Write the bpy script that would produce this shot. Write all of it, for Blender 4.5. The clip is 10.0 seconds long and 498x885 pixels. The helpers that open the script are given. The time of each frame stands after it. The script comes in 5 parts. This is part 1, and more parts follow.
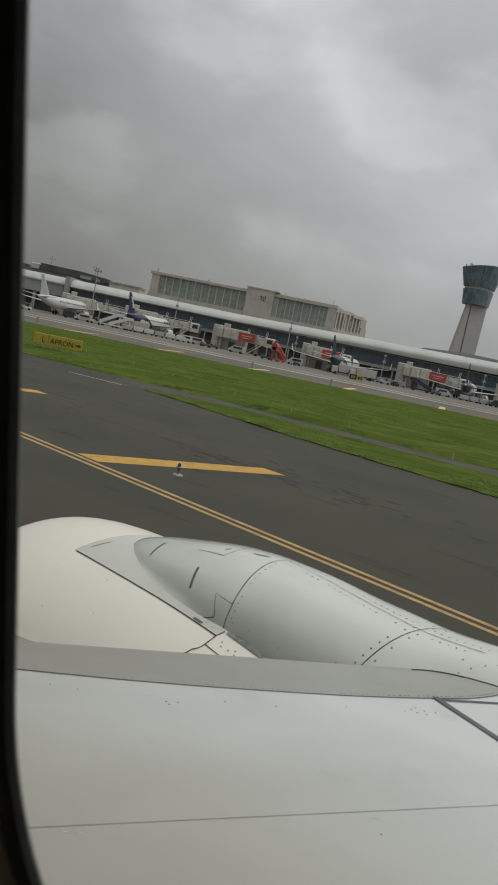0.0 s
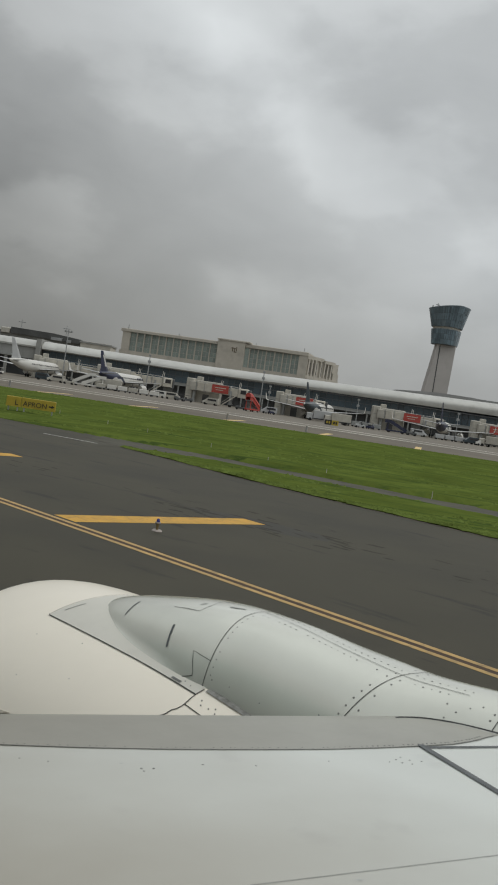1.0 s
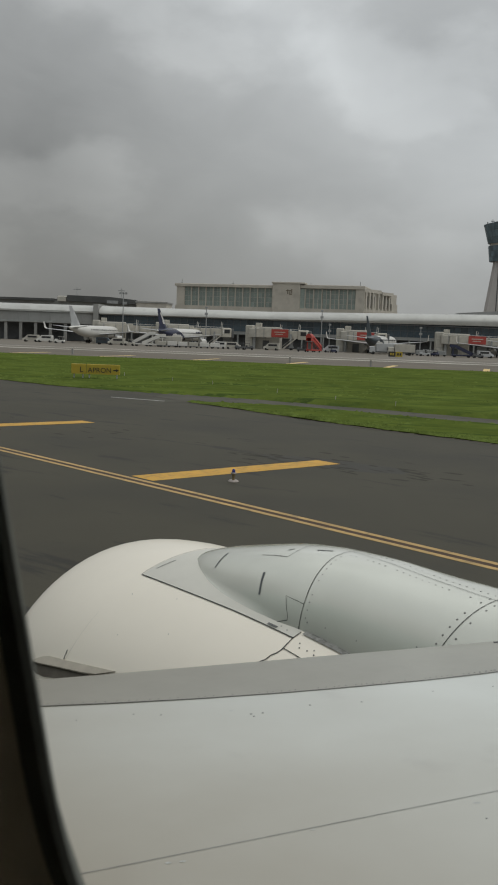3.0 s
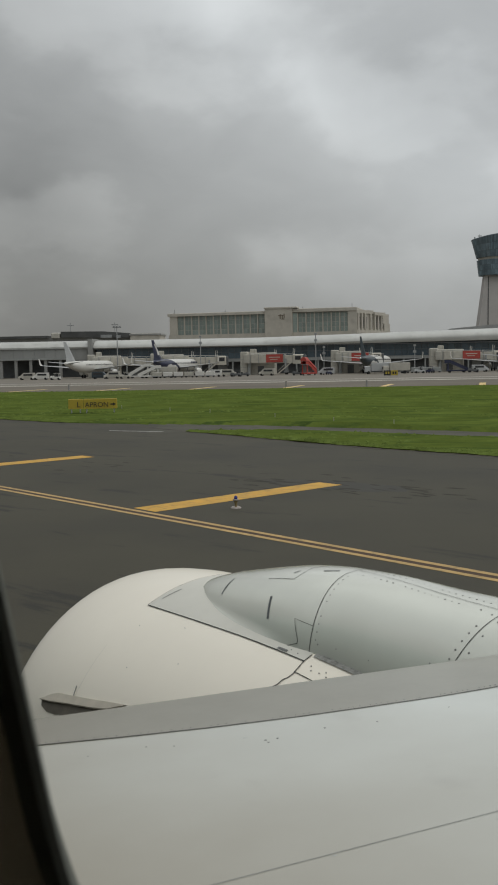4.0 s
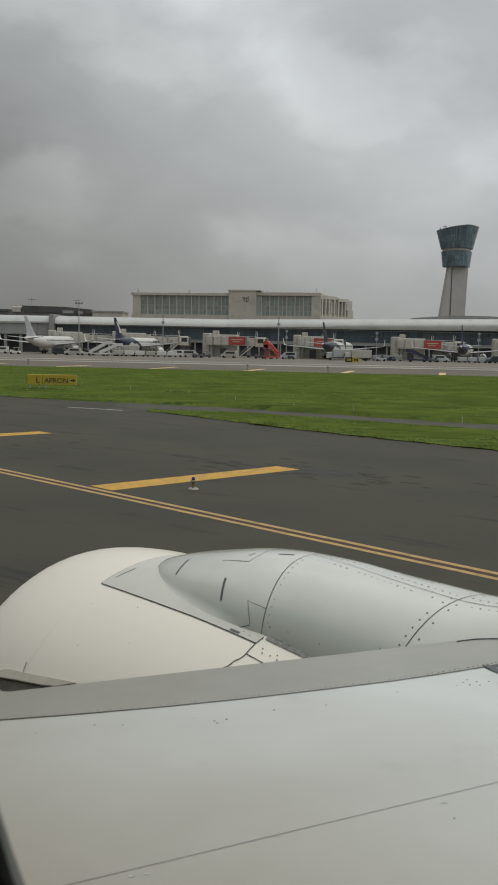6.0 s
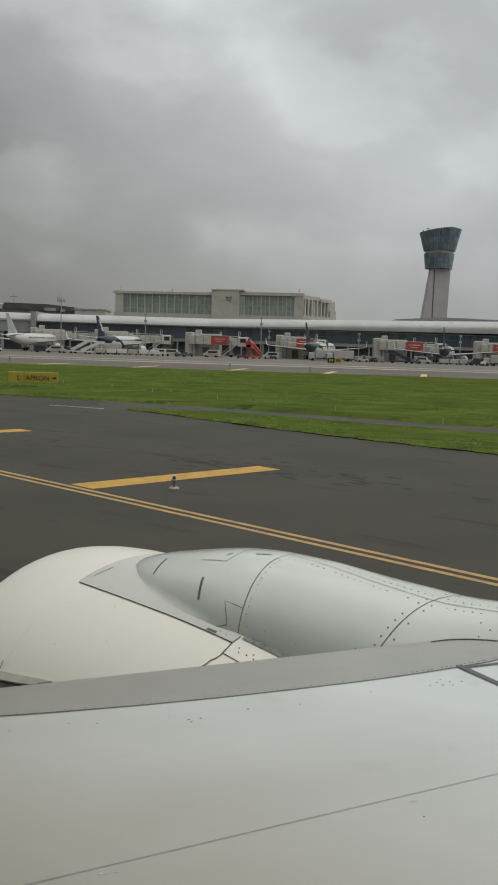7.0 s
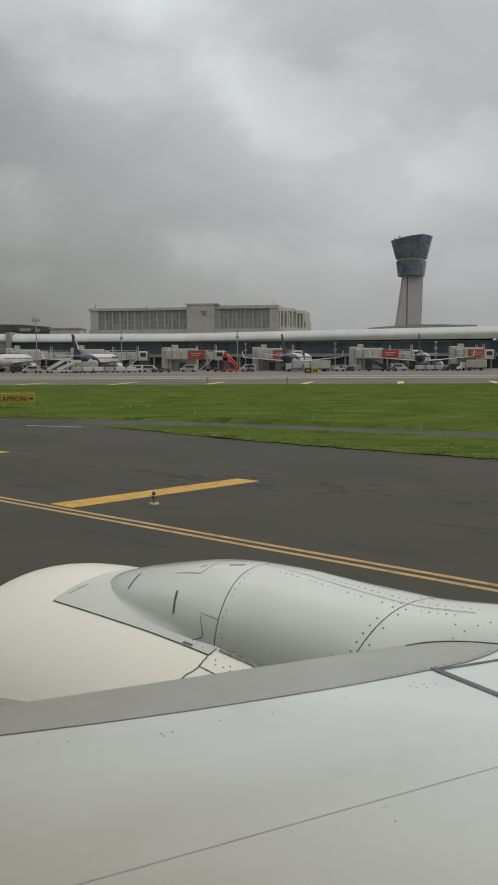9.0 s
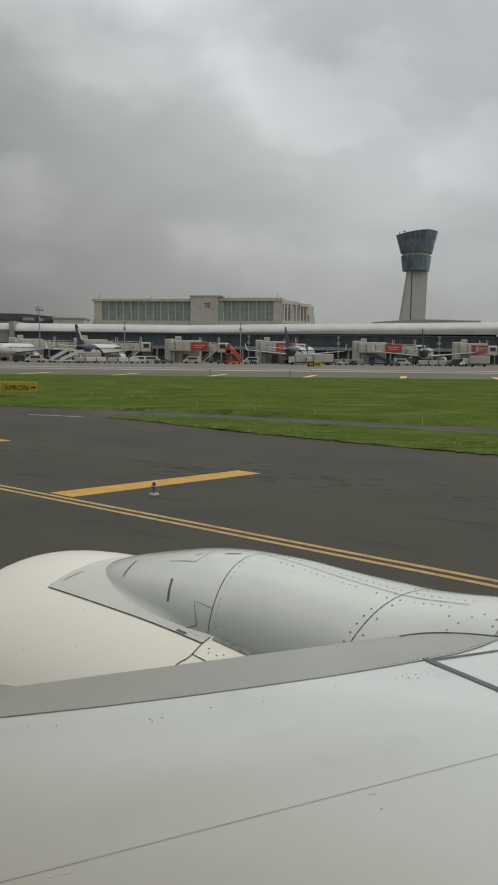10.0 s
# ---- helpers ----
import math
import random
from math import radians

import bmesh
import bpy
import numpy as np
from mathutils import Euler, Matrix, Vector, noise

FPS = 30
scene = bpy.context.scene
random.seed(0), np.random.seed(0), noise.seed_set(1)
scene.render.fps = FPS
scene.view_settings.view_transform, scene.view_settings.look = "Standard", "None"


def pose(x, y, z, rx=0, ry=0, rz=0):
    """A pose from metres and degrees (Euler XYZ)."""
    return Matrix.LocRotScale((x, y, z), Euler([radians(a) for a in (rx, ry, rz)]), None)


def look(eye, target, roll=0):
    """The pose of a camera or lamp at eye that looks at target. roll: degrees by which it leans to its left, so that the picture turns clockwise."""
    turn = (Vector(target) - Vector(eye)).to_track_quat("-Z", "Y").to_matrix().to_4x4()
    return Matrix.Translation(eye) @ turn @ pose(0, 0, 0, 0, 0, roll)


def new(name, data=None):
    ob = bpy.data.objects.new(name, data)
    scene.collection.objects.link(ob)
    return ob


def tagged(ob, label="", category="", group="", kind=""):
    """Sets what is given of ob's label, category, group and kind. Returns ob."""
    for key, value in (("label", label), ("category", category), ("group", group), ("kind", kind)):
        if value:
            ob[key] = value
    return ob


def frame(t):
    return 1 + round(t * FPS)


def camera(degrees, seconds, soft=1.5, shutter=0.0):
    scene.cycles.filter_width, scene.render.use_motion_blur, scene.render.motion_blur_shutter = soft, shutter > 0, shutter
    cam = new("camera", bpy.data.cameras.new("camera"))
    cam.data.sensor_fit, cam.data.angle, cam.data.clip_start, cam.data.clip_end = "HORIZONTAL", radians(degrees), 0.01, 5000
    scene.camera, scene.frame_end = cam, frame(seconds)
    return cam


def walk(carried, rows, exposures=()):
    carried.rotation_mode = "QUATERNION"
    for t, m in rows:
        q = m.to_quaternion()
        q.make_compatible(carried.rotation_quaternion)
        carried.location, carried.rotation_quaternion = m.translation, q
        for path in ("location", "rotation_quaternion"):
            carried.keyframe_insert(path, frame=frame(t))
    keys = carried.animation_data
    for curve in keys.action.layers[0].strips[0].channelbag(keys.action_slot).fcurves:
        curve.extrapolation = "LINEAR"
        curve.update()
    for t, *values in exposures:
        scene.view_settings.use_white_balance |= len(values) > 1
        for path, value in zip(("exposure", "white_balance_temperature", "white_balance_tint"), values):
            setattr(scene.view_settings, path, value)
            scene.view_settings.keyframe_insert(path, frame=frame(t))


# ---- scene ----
# ---- camera ----
cam = camera(29.2, 10.0, soft=1.9)
# a small phone lens, focused far off: the window frame close by is out of focus
cam.data.dof.use_dof, cam.data.dof.focus_distance, cam.data.dof.aperture_fstop = True, 25.0, 18.0
ROWS = [
    (0.0, -0.0701, -0.0433, 4.3010, -6.014, -11.759, 0.009),
    (0.3, -0.0693, -0.0428, 4.3085, -6.387, -13.042, -0.483),
    (0.5, -0.0644, -0.0515, 4.3078, -4.569, -13.721, -1.408),
    (0.8, -0.0316, -0.0039, 4.3119, -3.026, -11.405, -1.636),
    (1.0, -0.0159, 0.0143, 4.3061, -2.707, -8.559, -1.570),
    (1.3, -0.0128, 0.0100, 4.2934, -3.939, -3.215, -1.010),
    (1.5, -0.0034, 0.0044, 4.2976, -4.392, -1.492, -1.442),
    (1.8, -0.0104, 0.0036, 4.3095, -4.927, -1.219, -1.727),
    (2.0, -0.0130, -0.0065, 4.3039, -5.526, -1.557, -1.554),
    (2.3, -0.0344, 0.0070, 4.2997, -5.963, -2.861, -1.342),
    (2.5, -0.0545, 0.0057, 4.3001, -6.092, -3.688, -0.165),
    (2.8, -0.0414, 0.0024, 4.3165, -6.414, -2.656, 1.359),
    (3.0, -0.0406, -0.0121, 4.3205, -6.360, -2.030, 2.027),
    (3.2, -0.0401, -0.0007, 4.3218, -6.329, -1.260, 2.785),
    (4.3, -0.0378, 0.0172, 4.2978, -4.475, 1.419, 1.354),
    (4.5, -0.0426, 0.0164, 4.2996, -4.506, 0.823, 1.338),
    (5.0, -0.0320, 0.0303, 4.2923, -5.002, 0.826, 0.895),
    (5.5, -0.0326, 0.0273, 4.2989, -5.579, -0.535, -0.247),
    (5.7, -0.0368, 0.0283, 4.2977, -5.672, -0.869, -0.478),
    (6.8, -0.0296, 0.0164, 4.3019, -6.197, -1.942, -0.724),
    (7.0, -0.0205, 0.0126, 4.3023, -5.834, -1.771, -1.560),
    (7.5, -0.0018, 0.0080, 4.3088, -5.528, -1.263, -2.295),
    (8.0, 0.0115, 0.0040, 4.3012, -5.637, 0.274, -2.582),
    (8.5, 0.0254, 0.0217, 4.2913, -5.023, 0.195, -3.205),
    (9.0, 0.0392, 0.0288, 4.2858, -5.047, 0.265, -2.942),
    (9.5, 0.0555, 0.0296, 4.2763, -5.881, -0.053, -2.441),
    (10.0, 0.0652, 0.0450, 4.2626, -5.485, -0.601, -2.754),
]
walk(cam, [(t, pose(x, y, z, 90 + pitch, roll, yaw)) for t, x, y, z, pitch, roll, yaw in ROWS],
     [(0.0, -0.1), (0.7, -0.03), (2.0, -0.02), (3.0, -0.1), (4.5, -0.05), (5.5, -0.03), (7.0, 0.0), (10.0, 0.0)])

# ---- world and light ----
world = bpy.data.worlds.new("overcast_sky")
scene.world = world
world.use_nodes = True
wn, wl = world.node_tree.nodes, world.node_tree.links
wn.clear()


def wnode(kind, **kw):
    n = wn.new(kind)
    for k, v in kw.items():
        n.inputs[k].default_value = v
    return n


def wmath(op, a, b=0.0, clamp=False, c=0.0):
    n = wn.new("ShaderNodeMath")
    n.operation, n.use_clamp = op, clamp
    for i, v in enumerate((a, b, c)):
        if isinstance(v, (int, float)):
            n.inputs[i].default_value = v
        else:
            wl.new(v, n.inputs[i])
    return n.outputs[0]


coord = wn.new("ShaderNodeTexCoord").outputs["Generated"]
sep = wn.new("ShaderNodeSeparateXYZ")
wl.new(coord, sep.inputs[0])
# clouds: broad soft banks, drawn out along the horizon, with finer folds in them
warp = wnode("ShaderNodeTexNoise", Scale=4.5, Detail=4.0, Roughness=0.55)
wl.new(coord, warp.inputs["Vector"])
drift = wn.new("ShaderNodeVectorMath")
drift.operation = "MULTIPLY_ADD"
wl.new(warp.outputs["Color"], drift.inputs[0])
drift.inputs[1].default_value = (0.22, 0.22, 0.18)
wl.new(coord, drift.inputs[2])
cmap = wn.new("ShaderNodeMapping")
cmap.inputs["Rotation"].default_value = (0, radians(24), 0)
cmap.inputs["Scale"].default_value = (2.6, 1.6, 4.6)
cmap.inputs["Location"].default_value = (0.35, 0.0, 0.1)
wl.new(coord, cmap.inputs[0])
broad = wnode("ShaderNodeTexNoise", Scale=1.0, Detail=2.5, Roughness=0.45, Distortion=0.3)
wl.new(cmap.outputs[0], broad.inputs["Vector"])
fine = wnode("ShaderNodeTexNoise", Scale=3.6, Detail=7.0, Roughness=0.52, Distortion=0.5)
wl.new(cmap.outputs[0], fine.inputs["Vector"])
swing = wmath("MULTIPLY", wmath("SUBTRACT", broad.outputs[0], 0.5), 0.17)
swing = wmath("ADD", swing, wmath("MULTIPLY", wmath("SUBTRACT", fine.outputs[0], 0.5), 0.10))
# heaped cloud: a few firmer, brighter edges
heap = wnode("ShaderNodeTexNoise", Scale=1.7, Detail=6.0, Roughness=0.48)
wl.new(cmap.outputs[0], heap.inputs["Vector"])
edge = wn.new("ShaderNodeMapRange")
edge.interpolation_type = "SMOOTHSTEP"
edge.inputs["From Min"].default_value, edge.inputs["From Max"].default_value = 0.47, 0.58
wl.new(heap.outputs[0], edge.inputs[0])
swing = wmath("ADD", swing, wmath("MULTIPLY", wmath("SUBTRACT", edge.outputs[0], 0.5), 0.075))

# the folds grow fainter towards the horizon
lift_ = wn.new("ShaderNodeMapRange")
lift_.interpolation_type = "SMOOTHSTEP"
for key, value in (("From Min", 0.02), ("From Max", 0.26), ("To Min", 0.4), ("To Max", 1.05)):
    lift_.inputs[key].default_value = value
wl.new(sep.outputs["Z"], lift_.inputs[0])
swing = wmath("MULTIPLY", swing, lift_.outputs[0])


def bank(u, v, tilt, length, height, amount):
    """A soft bank of cloud in the direction (u, 1, v), brighter or darker than the rest by amount."""
    m = wn.new("ShaderNodeMapping")
    m.vector_type = "TEXTURE"
    k = 1 / math.sqrt(1 + u * u + v * v)
    m.inputs["Location"].default_value = (u * k + 0.11, k + 0.11, v * k + 0.09)
    m.inputs["Rotation"].default_value = (0, radians(tilt), 0)
    m.inputs["Scale"].default_value = (length, 0.6, height)
    wl.new(drift.outputs[0], m.inputs[0])
    g = wn.new("ShaderNodeTexGradient")
    g.gradient_type = "QUADRATIC_SPHERE"
    wl.new(m.outputs[0], g.inputs[0])
    return wmath("MULTIPLY", g.outputs[1], amount)


# the dark banks far left put the window's veil into the sky
for b_ in ((0.05, 0.28, 22, 0.28, 0.16, 0.15), (-0.06, 0.36, 10, 0.20, 0.10, 0.14), (-0.13, 0.21, 8, 0.30, 0.12, -0.03), (0.13, 0.32, 20, 0.11, 0.09, -0.06),
           (0.22, 0.20, 0, 0.16, 0.16, 0.12), (-0.24, 0.04, 0, 0.46, 0.2, -0.075), (0.03, 0.12, -12, 0.2, 0.05, 0.06), (-0.10, 0.10, 0, 0.22, 0.05, -0.02), (-0.30, 0.20, 0, 0.2, 0.24, -0.10)):
    swing = wmath("ADD", swing, bank(*b_))
rise = wmath("MULTIPLY", wmath("MAXIMUM", sep.outputs["Z"], 0.0), 0.58)
# dims to the left, partly the window's vignette put into the sky
side = wmath("MULTIPLY", sep.outputs["X"], 0.20)
bright = wmath("ADD", wmath("ADD", 0.318, rise), wmath("ADD", side, swing))
bright = wmath("MAXIMUM", bright, 0.14)
grey = wn.new("ShaderNodeMix")
grey.data_type = "RGBA"
grey.blend_type = "MULTIPLY"
grey.inputs[0].default_value = 1.0
tint = wn.new("ShaderNodeMix")
tint.data_type = "RGBA"
tint.inputs[6].default_value = (0.992, 1.0, 0.955, 1)
tint.inputs[7].default_value = (0.960, 1.0, 1.008, 1)
wl.new(wmath("ADD", wmath("MULTIPLY", wmath("MAXIMUM", sep.outputs["Z"], 0.0), 2.6), wmath("MULTIPLY_ADD", sep.outputs["X"], 1.4, False, 0.25), True), tint.inputs[0])
wl.new(tint.outputs[2], grey.inputs[6])
wl.new(bright, grey.inputs[7])
sky = wn.new("ShaderNodeTexSky")
sky.sky_type = "NISHITA"
sky.sun_disc = False
sky.sun_elevation, sky.sun_rotation = radians(58), radians(99)
sky.dust_density = 4.0
thin = wnode("ShaderNodeBackground", Strength=0.006)
wl.new(sky.outputs[0], thin.inputs[0])
cloud = wnode("ShaderNodeBackground", Strength=1.0)
wl.new(grey.outputs[2], cloud.inputs[0])
both = wn.new("ShaderNodeAddShader")
wl.new(thin.outputs[0], both.inputs[0])
wl.new(cloud.outputs[0], both.inputs[1])
wout = wn.new("ShaderNodeOutputWorld")
wl.new(both.outputs[0], wout.inputs[0])

sun = new("sun", bpy.data.lights.new("sun", "SUN"))
sun.data.energy, sun.data.angle, sun.data.color = 0.46, radians(35), (1.0, 0.95, 0.84)
sun.matrix_world = look((52, -8, 85), (0, 0, 0))


# ---- materials ----
def material(name, rgb, rough=0.6, metal=0.0, var=0.12, size=1.0, bump=0.0, bump_size=None, coat=0.0, each=0.0, stain=None, spec=0.5, streak=None, painted_veil=None):
    """Paint or stone with mottling at two scales; size in metres. stain: (rgb, amount, size). streak: (rgb, amount, length, breadth, degrees)."""
    m = bpy.data.materials.new(name)
    m.use_nodes = True
    n, l = m.node_tree.nodes, m.node_tree.links
    b = n["Principled BSDF"]
    b.inputs["Roughness"].default_value, b.inputs["Metallic"].default_value = rough, metal
    b.inputs["Coat Weight"].default_value = coat
    b.inputs["Specular IOR Level"].default_value = spec
    tc = n.new("ShaderNodeTexCoord").outputs["Object"]

    def noise_at(s, detail=4.0):
        t = n.new("ShaderNodeTexNoise")
        t.inputs["Scale"].default_value, t.inputs["Detail"].default_value = 1.0 / s, detail
        l.new(tc, t.inputs["Vector"])
        return t.outputs[0]

    def mix(f, a, c, blend="MIX"):
        t = n.new("ShaderNodeMix")
        t.data_type, t.blend_type = "RGBA", blend
        for i, v in ((0, f), (6, a), (7, c)):
            if isinstance(v, (float, int)):
                t.inputs[i].default_value = v
            elif isinstance(v, tuple):
                t.inputs[i].default_value = (*v, 1)
            else:
                l.new(v, t.inputs[i])
        return t.outputs[2]

    def ramp(v, lo, hi):
        t = n.new("ShaderNodeMapRange")
        t.inputs["From Min"].default_value, t.inputs["From Max"].default_value = lo, hi
        l.new(v, t.inputs[0])
        return t.outputs[0]

    dark, light = tuple(c * (1 - var) for c in rgb), tuple(min(1, c * (1 + var)) for c in rgb)
    col = mix(ramp(noise_at(size), 0.3, 0.7), dark, light)
    fine_tone = mix(ramp(noise_at(size * 0.13), 0.3, 0.7), (1 - var * 0.6,) * 3, (1.0, 1.0, 1.0))
    col = mix(1.0, col, fine_tone, "MULTIPLY")
    if stain:
        col = mix(ramp(noise_at(stain[2], 6.0), 0.62 - stain[1] * 0.3, 0.76), col, stain[0])
    if streak:
        mp = n.new("ShaderNodeMapping")
        mp.vector_type = "TEXTURE"
        mp.inputs["Rotation"].default_value = (0, 0, radians(streak[4]))
        mp.inputs["Scale"].default_value = (streak[2], streak[3], 1.0)
        l.new(tc, mp.inputs[0])
        t = n.new("ShaderNodeTexNoise")
        t.inputs["Scale"].default_value, t.inputs["Detail"].default_value, t.inputs["Roughness"].default_value = 1.0, 5.0, 0.6
        l.new(mp.outputs[0], t.inputs["Vector"])
        col = mix(ramp(t.outputs[0], 0.62 - streak[1] * 0.3, 0.64), col, streak[0])
    # warm darkening towards low x, the window's veil put into the colour
    if painted_veil:
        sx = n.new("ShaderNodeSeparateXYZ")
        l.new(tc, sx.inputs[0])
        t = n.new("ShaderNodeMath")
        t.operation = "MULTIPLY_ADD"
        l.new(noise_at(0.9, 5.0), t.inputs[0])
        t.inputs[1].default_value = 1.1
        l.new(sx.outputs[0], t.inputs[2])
        col = mix(ramp(t.outputs[0], painted_veil[2] + 0.55, painted_veil[1] + 0.55), col, painted_veil[0])
    if each:
        info = n.new("ShaderNodeObjectInfo").outputs["Random"]
        t = n.new("ShaderNodeMapRange")
        t.inputs["To Min"].default_value, t.inputs["To Max"].default_value = 1 - each, 1 + each
        l.new(info, t.inputs[0])
        hsv = n.new("ShaderNodeHueSaturation")
        l.new(t.outputs[0], hsv.inputs["Value"])
        l.new(col, hsv.inputs["Color"])
        col = hsv.outputs[0]
    l.new(col, b.inputs["Base Color"])
    if bump:
        bn = n.new("ShaderNodeBump")
        bn.inputs["Strength"].default_value, bn.inputs["Distance"].default_value = 1.0, bump
        l.new(noise_at(bump_size or size * 0.2, 5.0), bn.inputs["Height"])
        l.new(bn.outputs[0], b.inputs["Normal"])
    return m


# wing and slat: the cabin window's dim veil is painted in towards the root
M_WING = material("wing_paint", (0.680, 0.703, 0.668), 0.42, var=0.03, size=0.8, coat=0.15, stain=((0.575, 0.59, 0.57), 0.05, 0.35), painted_veil=((0.300, 0.257, 0.190), 0.6, 2.75))
M_SLAT = material("slat_metal", (0.406, 0.400, 0.358), 0.42, metal=0.25, var=0.06, size=0.25, painted_veil=((0.275, 0.245, 0.195), 0.75, 2.8))
M_NACELLE = material("nacelle_paint", (0.908, 0.848, 0.732), 0.4, var=0.02, size=1.2, coat=0.3)
M_PYLON = material("pylon_paint", (0.806, 0.812, 0.732), 0.2, metal=0.45, var=0.03, size=0.7, coat=0.3)
M_PLATE = material("fairing_plate_paint", (0.65, 0.635, 0.57), 0.45, var=0.04, size=0.5)
M_SEAM = material("seam_dark", (0.035, 0.037, 0.036), 0.8, var=0.2, size=0.1)
M_SMUDGE = material("wing_smudge", (0.52, 0.535, 0.515), 0.6, var=0.2, size=0.01)
M_RIVET = material("fastener_dark", (0.20, 0.20, 0.19), 0.6, var=0.2, size=0.05)
# skin is out of view; its grey is picked to dim bounce on wing and pylon
M_FUSELAGE = material("fuselage_paint", (0.33, 0.385, 0.37), 0.35, var=0.05, size=1.5, coat=0.3)
M_ROUGHSEAL = material("rough_sealant", (0.30, 0.30, 0.28), 0.85, var=0.3, size=0.03, bump=0.002, bump_size=0.01, stain=((0.10, 0.10, 0.095), 0.5, 0.025))
M_PATH = material("service_path", (0.092, 0.088, 0.068), 0.85, var=0.18, size=3.0, spec=0.25, stain=((0.055, 0.054, 0.046), 0.3, 1.2))
M_SEALANT = material("sealant_grey", (0.16, 0.165, 0.16), 0.8, var=0.35, size=0.04)
M_STRAKE = material("strake_paint", (0.46, 0.42, 0.345), 0.5, var=0.1, size=0.1)
M_STRAKESHADE = material("strake_shade_tone", (0.15, 0.132, 0.105), 0.7, var=0.2, size=0.1)
M_FINESEAM = material("fine_seam_grey", (0.24, 0.245, 0.24), 0.8, var=0.3, size=0.1)
M_WALKWAY = material("walkway_line", (0.13, 0.14, 0.145), 0.75, var=0.15, size=0.1)
M_DUCT = material("duct_dark", (0.03, 0.03, 0.032), 0.5)
M_FAN = material("fan_metal", (0.12, 0.12, 0.125), 0.35, metal=0.8)
M_CABIN = material("cabin_panel", (0.80, 0.74, 0.62), 0.6, var=0.05, size=0.3)
M_SEAL = material("window_rubber", (0.10, 0.105, 0.09), 0.7, var=0.2, size=0.05)

M_ASPHALT = material("asphalt", (0.0565, 0.0508, 0.0330), 0.70, var=0.13, size=11.0, bump=0.004, bump_size=0.05, stain=((0.036, 0.0333, 0.0240), 0.5, 6.5), spec=0.28, streak=((0.0275, 0.0255, 0.019), 0.1, 5.5, 1.0, 140))
M_SHOULDER = material("shoulder_asphalt", (0.172, 0.150, 0.118), 0.8, var=0.18, size=20.0, spec=0.2, streak=((0.13, 0.115, 0.095), 0.4, 40.0, 4.0, -4.5))
M_PALESLAB = material("pale_slab", (0.56, 0.53, 0.47), 0.8, var=0.22, size=14.0, spec=0.3, streak=((0.17, 0.16, 0.14), 0.4, 30.0, 3.0, -4.5))
M_CONCRETE = material("concrete_slab", (0.178, 0.155, 0.120), 0.75, var=0.16, size=30.0, stain=((0.16, 0.145, 0.122), 0.25, 9.0), streak=((0.16, 0.145, 0.122), 0.35, 50.0, 4.0, -4.5))
M_YELLOW = material("yellow_paint", (0.62, 0.34, 0.032), 0.6, var=0.1, size=0.8, stain=((0.36, 0.21, 0.05), 0.28, 0.35), streak=((0.36, 0.205, 0.045), 0.22, 0.9, 0.10, 133.5))
M_LINE = material("faded_line_paint", (0.50, 0.325, 0.115), 0.65, var=0.15, size=0.9, stain=((0.22, 0.16, 0.075), 0.35, 0.3))
M_UNDERLAY = material("line_underlay_brown", (0.060, 0.031, 0.011), 0.75, var=0.25, size=0.8)
M_MARGIN = material("dusty_margin", (0.095, 0.086, 0.068), 0.85, var=0.2, size=2.5, spec=0.2, stain=((0.045, 0.0415, 0.0315), 0.55, 1.6))
M_SMEAR = material("rubber_smear", (0.0465, 0.0438, 0.0325), 0.74, var=0.3, size=0.6, spec=0.14)
M_DAMP = material("damp_asphalt", (0.038, 0.0350, 0.0265), 0.66, var=0.14, size=0.9, spec=0.3, stain=((0.046, 0.0428, 0.0320), 0.3, 0.5))
M_PALEBAR = material("pale_bar_paint", (0.74, 0.53, 0.21), 0.65, var=0.12, size=1.5)
M_CREAM = material("cream_paint", (0.52, 0.49, 0.42), 0.5, var=0.12, size=1.6)
M_WHITELINE = material("white_line_paint", (0.55, 0.54, 0.51), 0.7, var=0.12, size=2.0)
M_GRASS = material("grass_soil", (0.112, 0.149, 0.033), 1.0, var=0.25, size=5.0, bump=0.12, bump_size=0.35, spec=0.0, stain=((0.066, 0.100, 0.026), 0.35, 1.3), streak=((0.058, 0.088, 0.024), 0.3, 7.0, 1.0, -10))
M_BLADE = material("grass_blade", (0.119, 0.160, 0.040), 1.0, var=0.3, size=1.2, spec=0.0)

M_ROOF = material("roof_metal", (0.53, 0.53, 0.50), 0.45, metal=0.1, var=0.08, size=9.0, stain=((0.42, 0.42, 0.39), 0.1, 6.0))
M_ROOFDARK = material("glazed_roof", (0.30, 0.305, 0.30), 0.4, var=0.15, size=6.0)
# far glass, stone and dark roofs: distance haze is put in as lighter base colours
M_GLASS = material("dark_glass", (0.080, 0.115, 0.140), 0.15, var=0.25, size=8.0, each=0.3)
M_MULLION = material("mullion_metal", (0.085, 0.10, 0.11), 0.5, var=0.1, size=2.0)
M_GALLERY = material("gallery_cladding", (0.30, 0.31, 0.30), 0.6, var=0.12, size=4.0)
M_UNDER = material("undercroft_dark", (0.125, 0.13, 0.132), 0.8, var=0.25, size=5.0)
M_GREYCLAD = material("grey_cladding", (0.28, 0.28, 0.265), 0.6, var=0.08, size=6.0, each=0.06)
M_STONE = material("hotel_stone", (0.50, 0.468, 0.405), 0.75, var=0.09, size=7.0, stain=((0.40, 0.37, 0.32), 0.2, 5.0))
M_HOTELGLASS = material("hotel_glass", (0.32, 0.375, 0.345), 0.2, var=0.2, size=6.0, each=0.12)
M_TOWERGLASS = material("tower_glass", (0.138, 0.190, 0.222), 0.2, var=0.2, size=4.0, each=0.22)
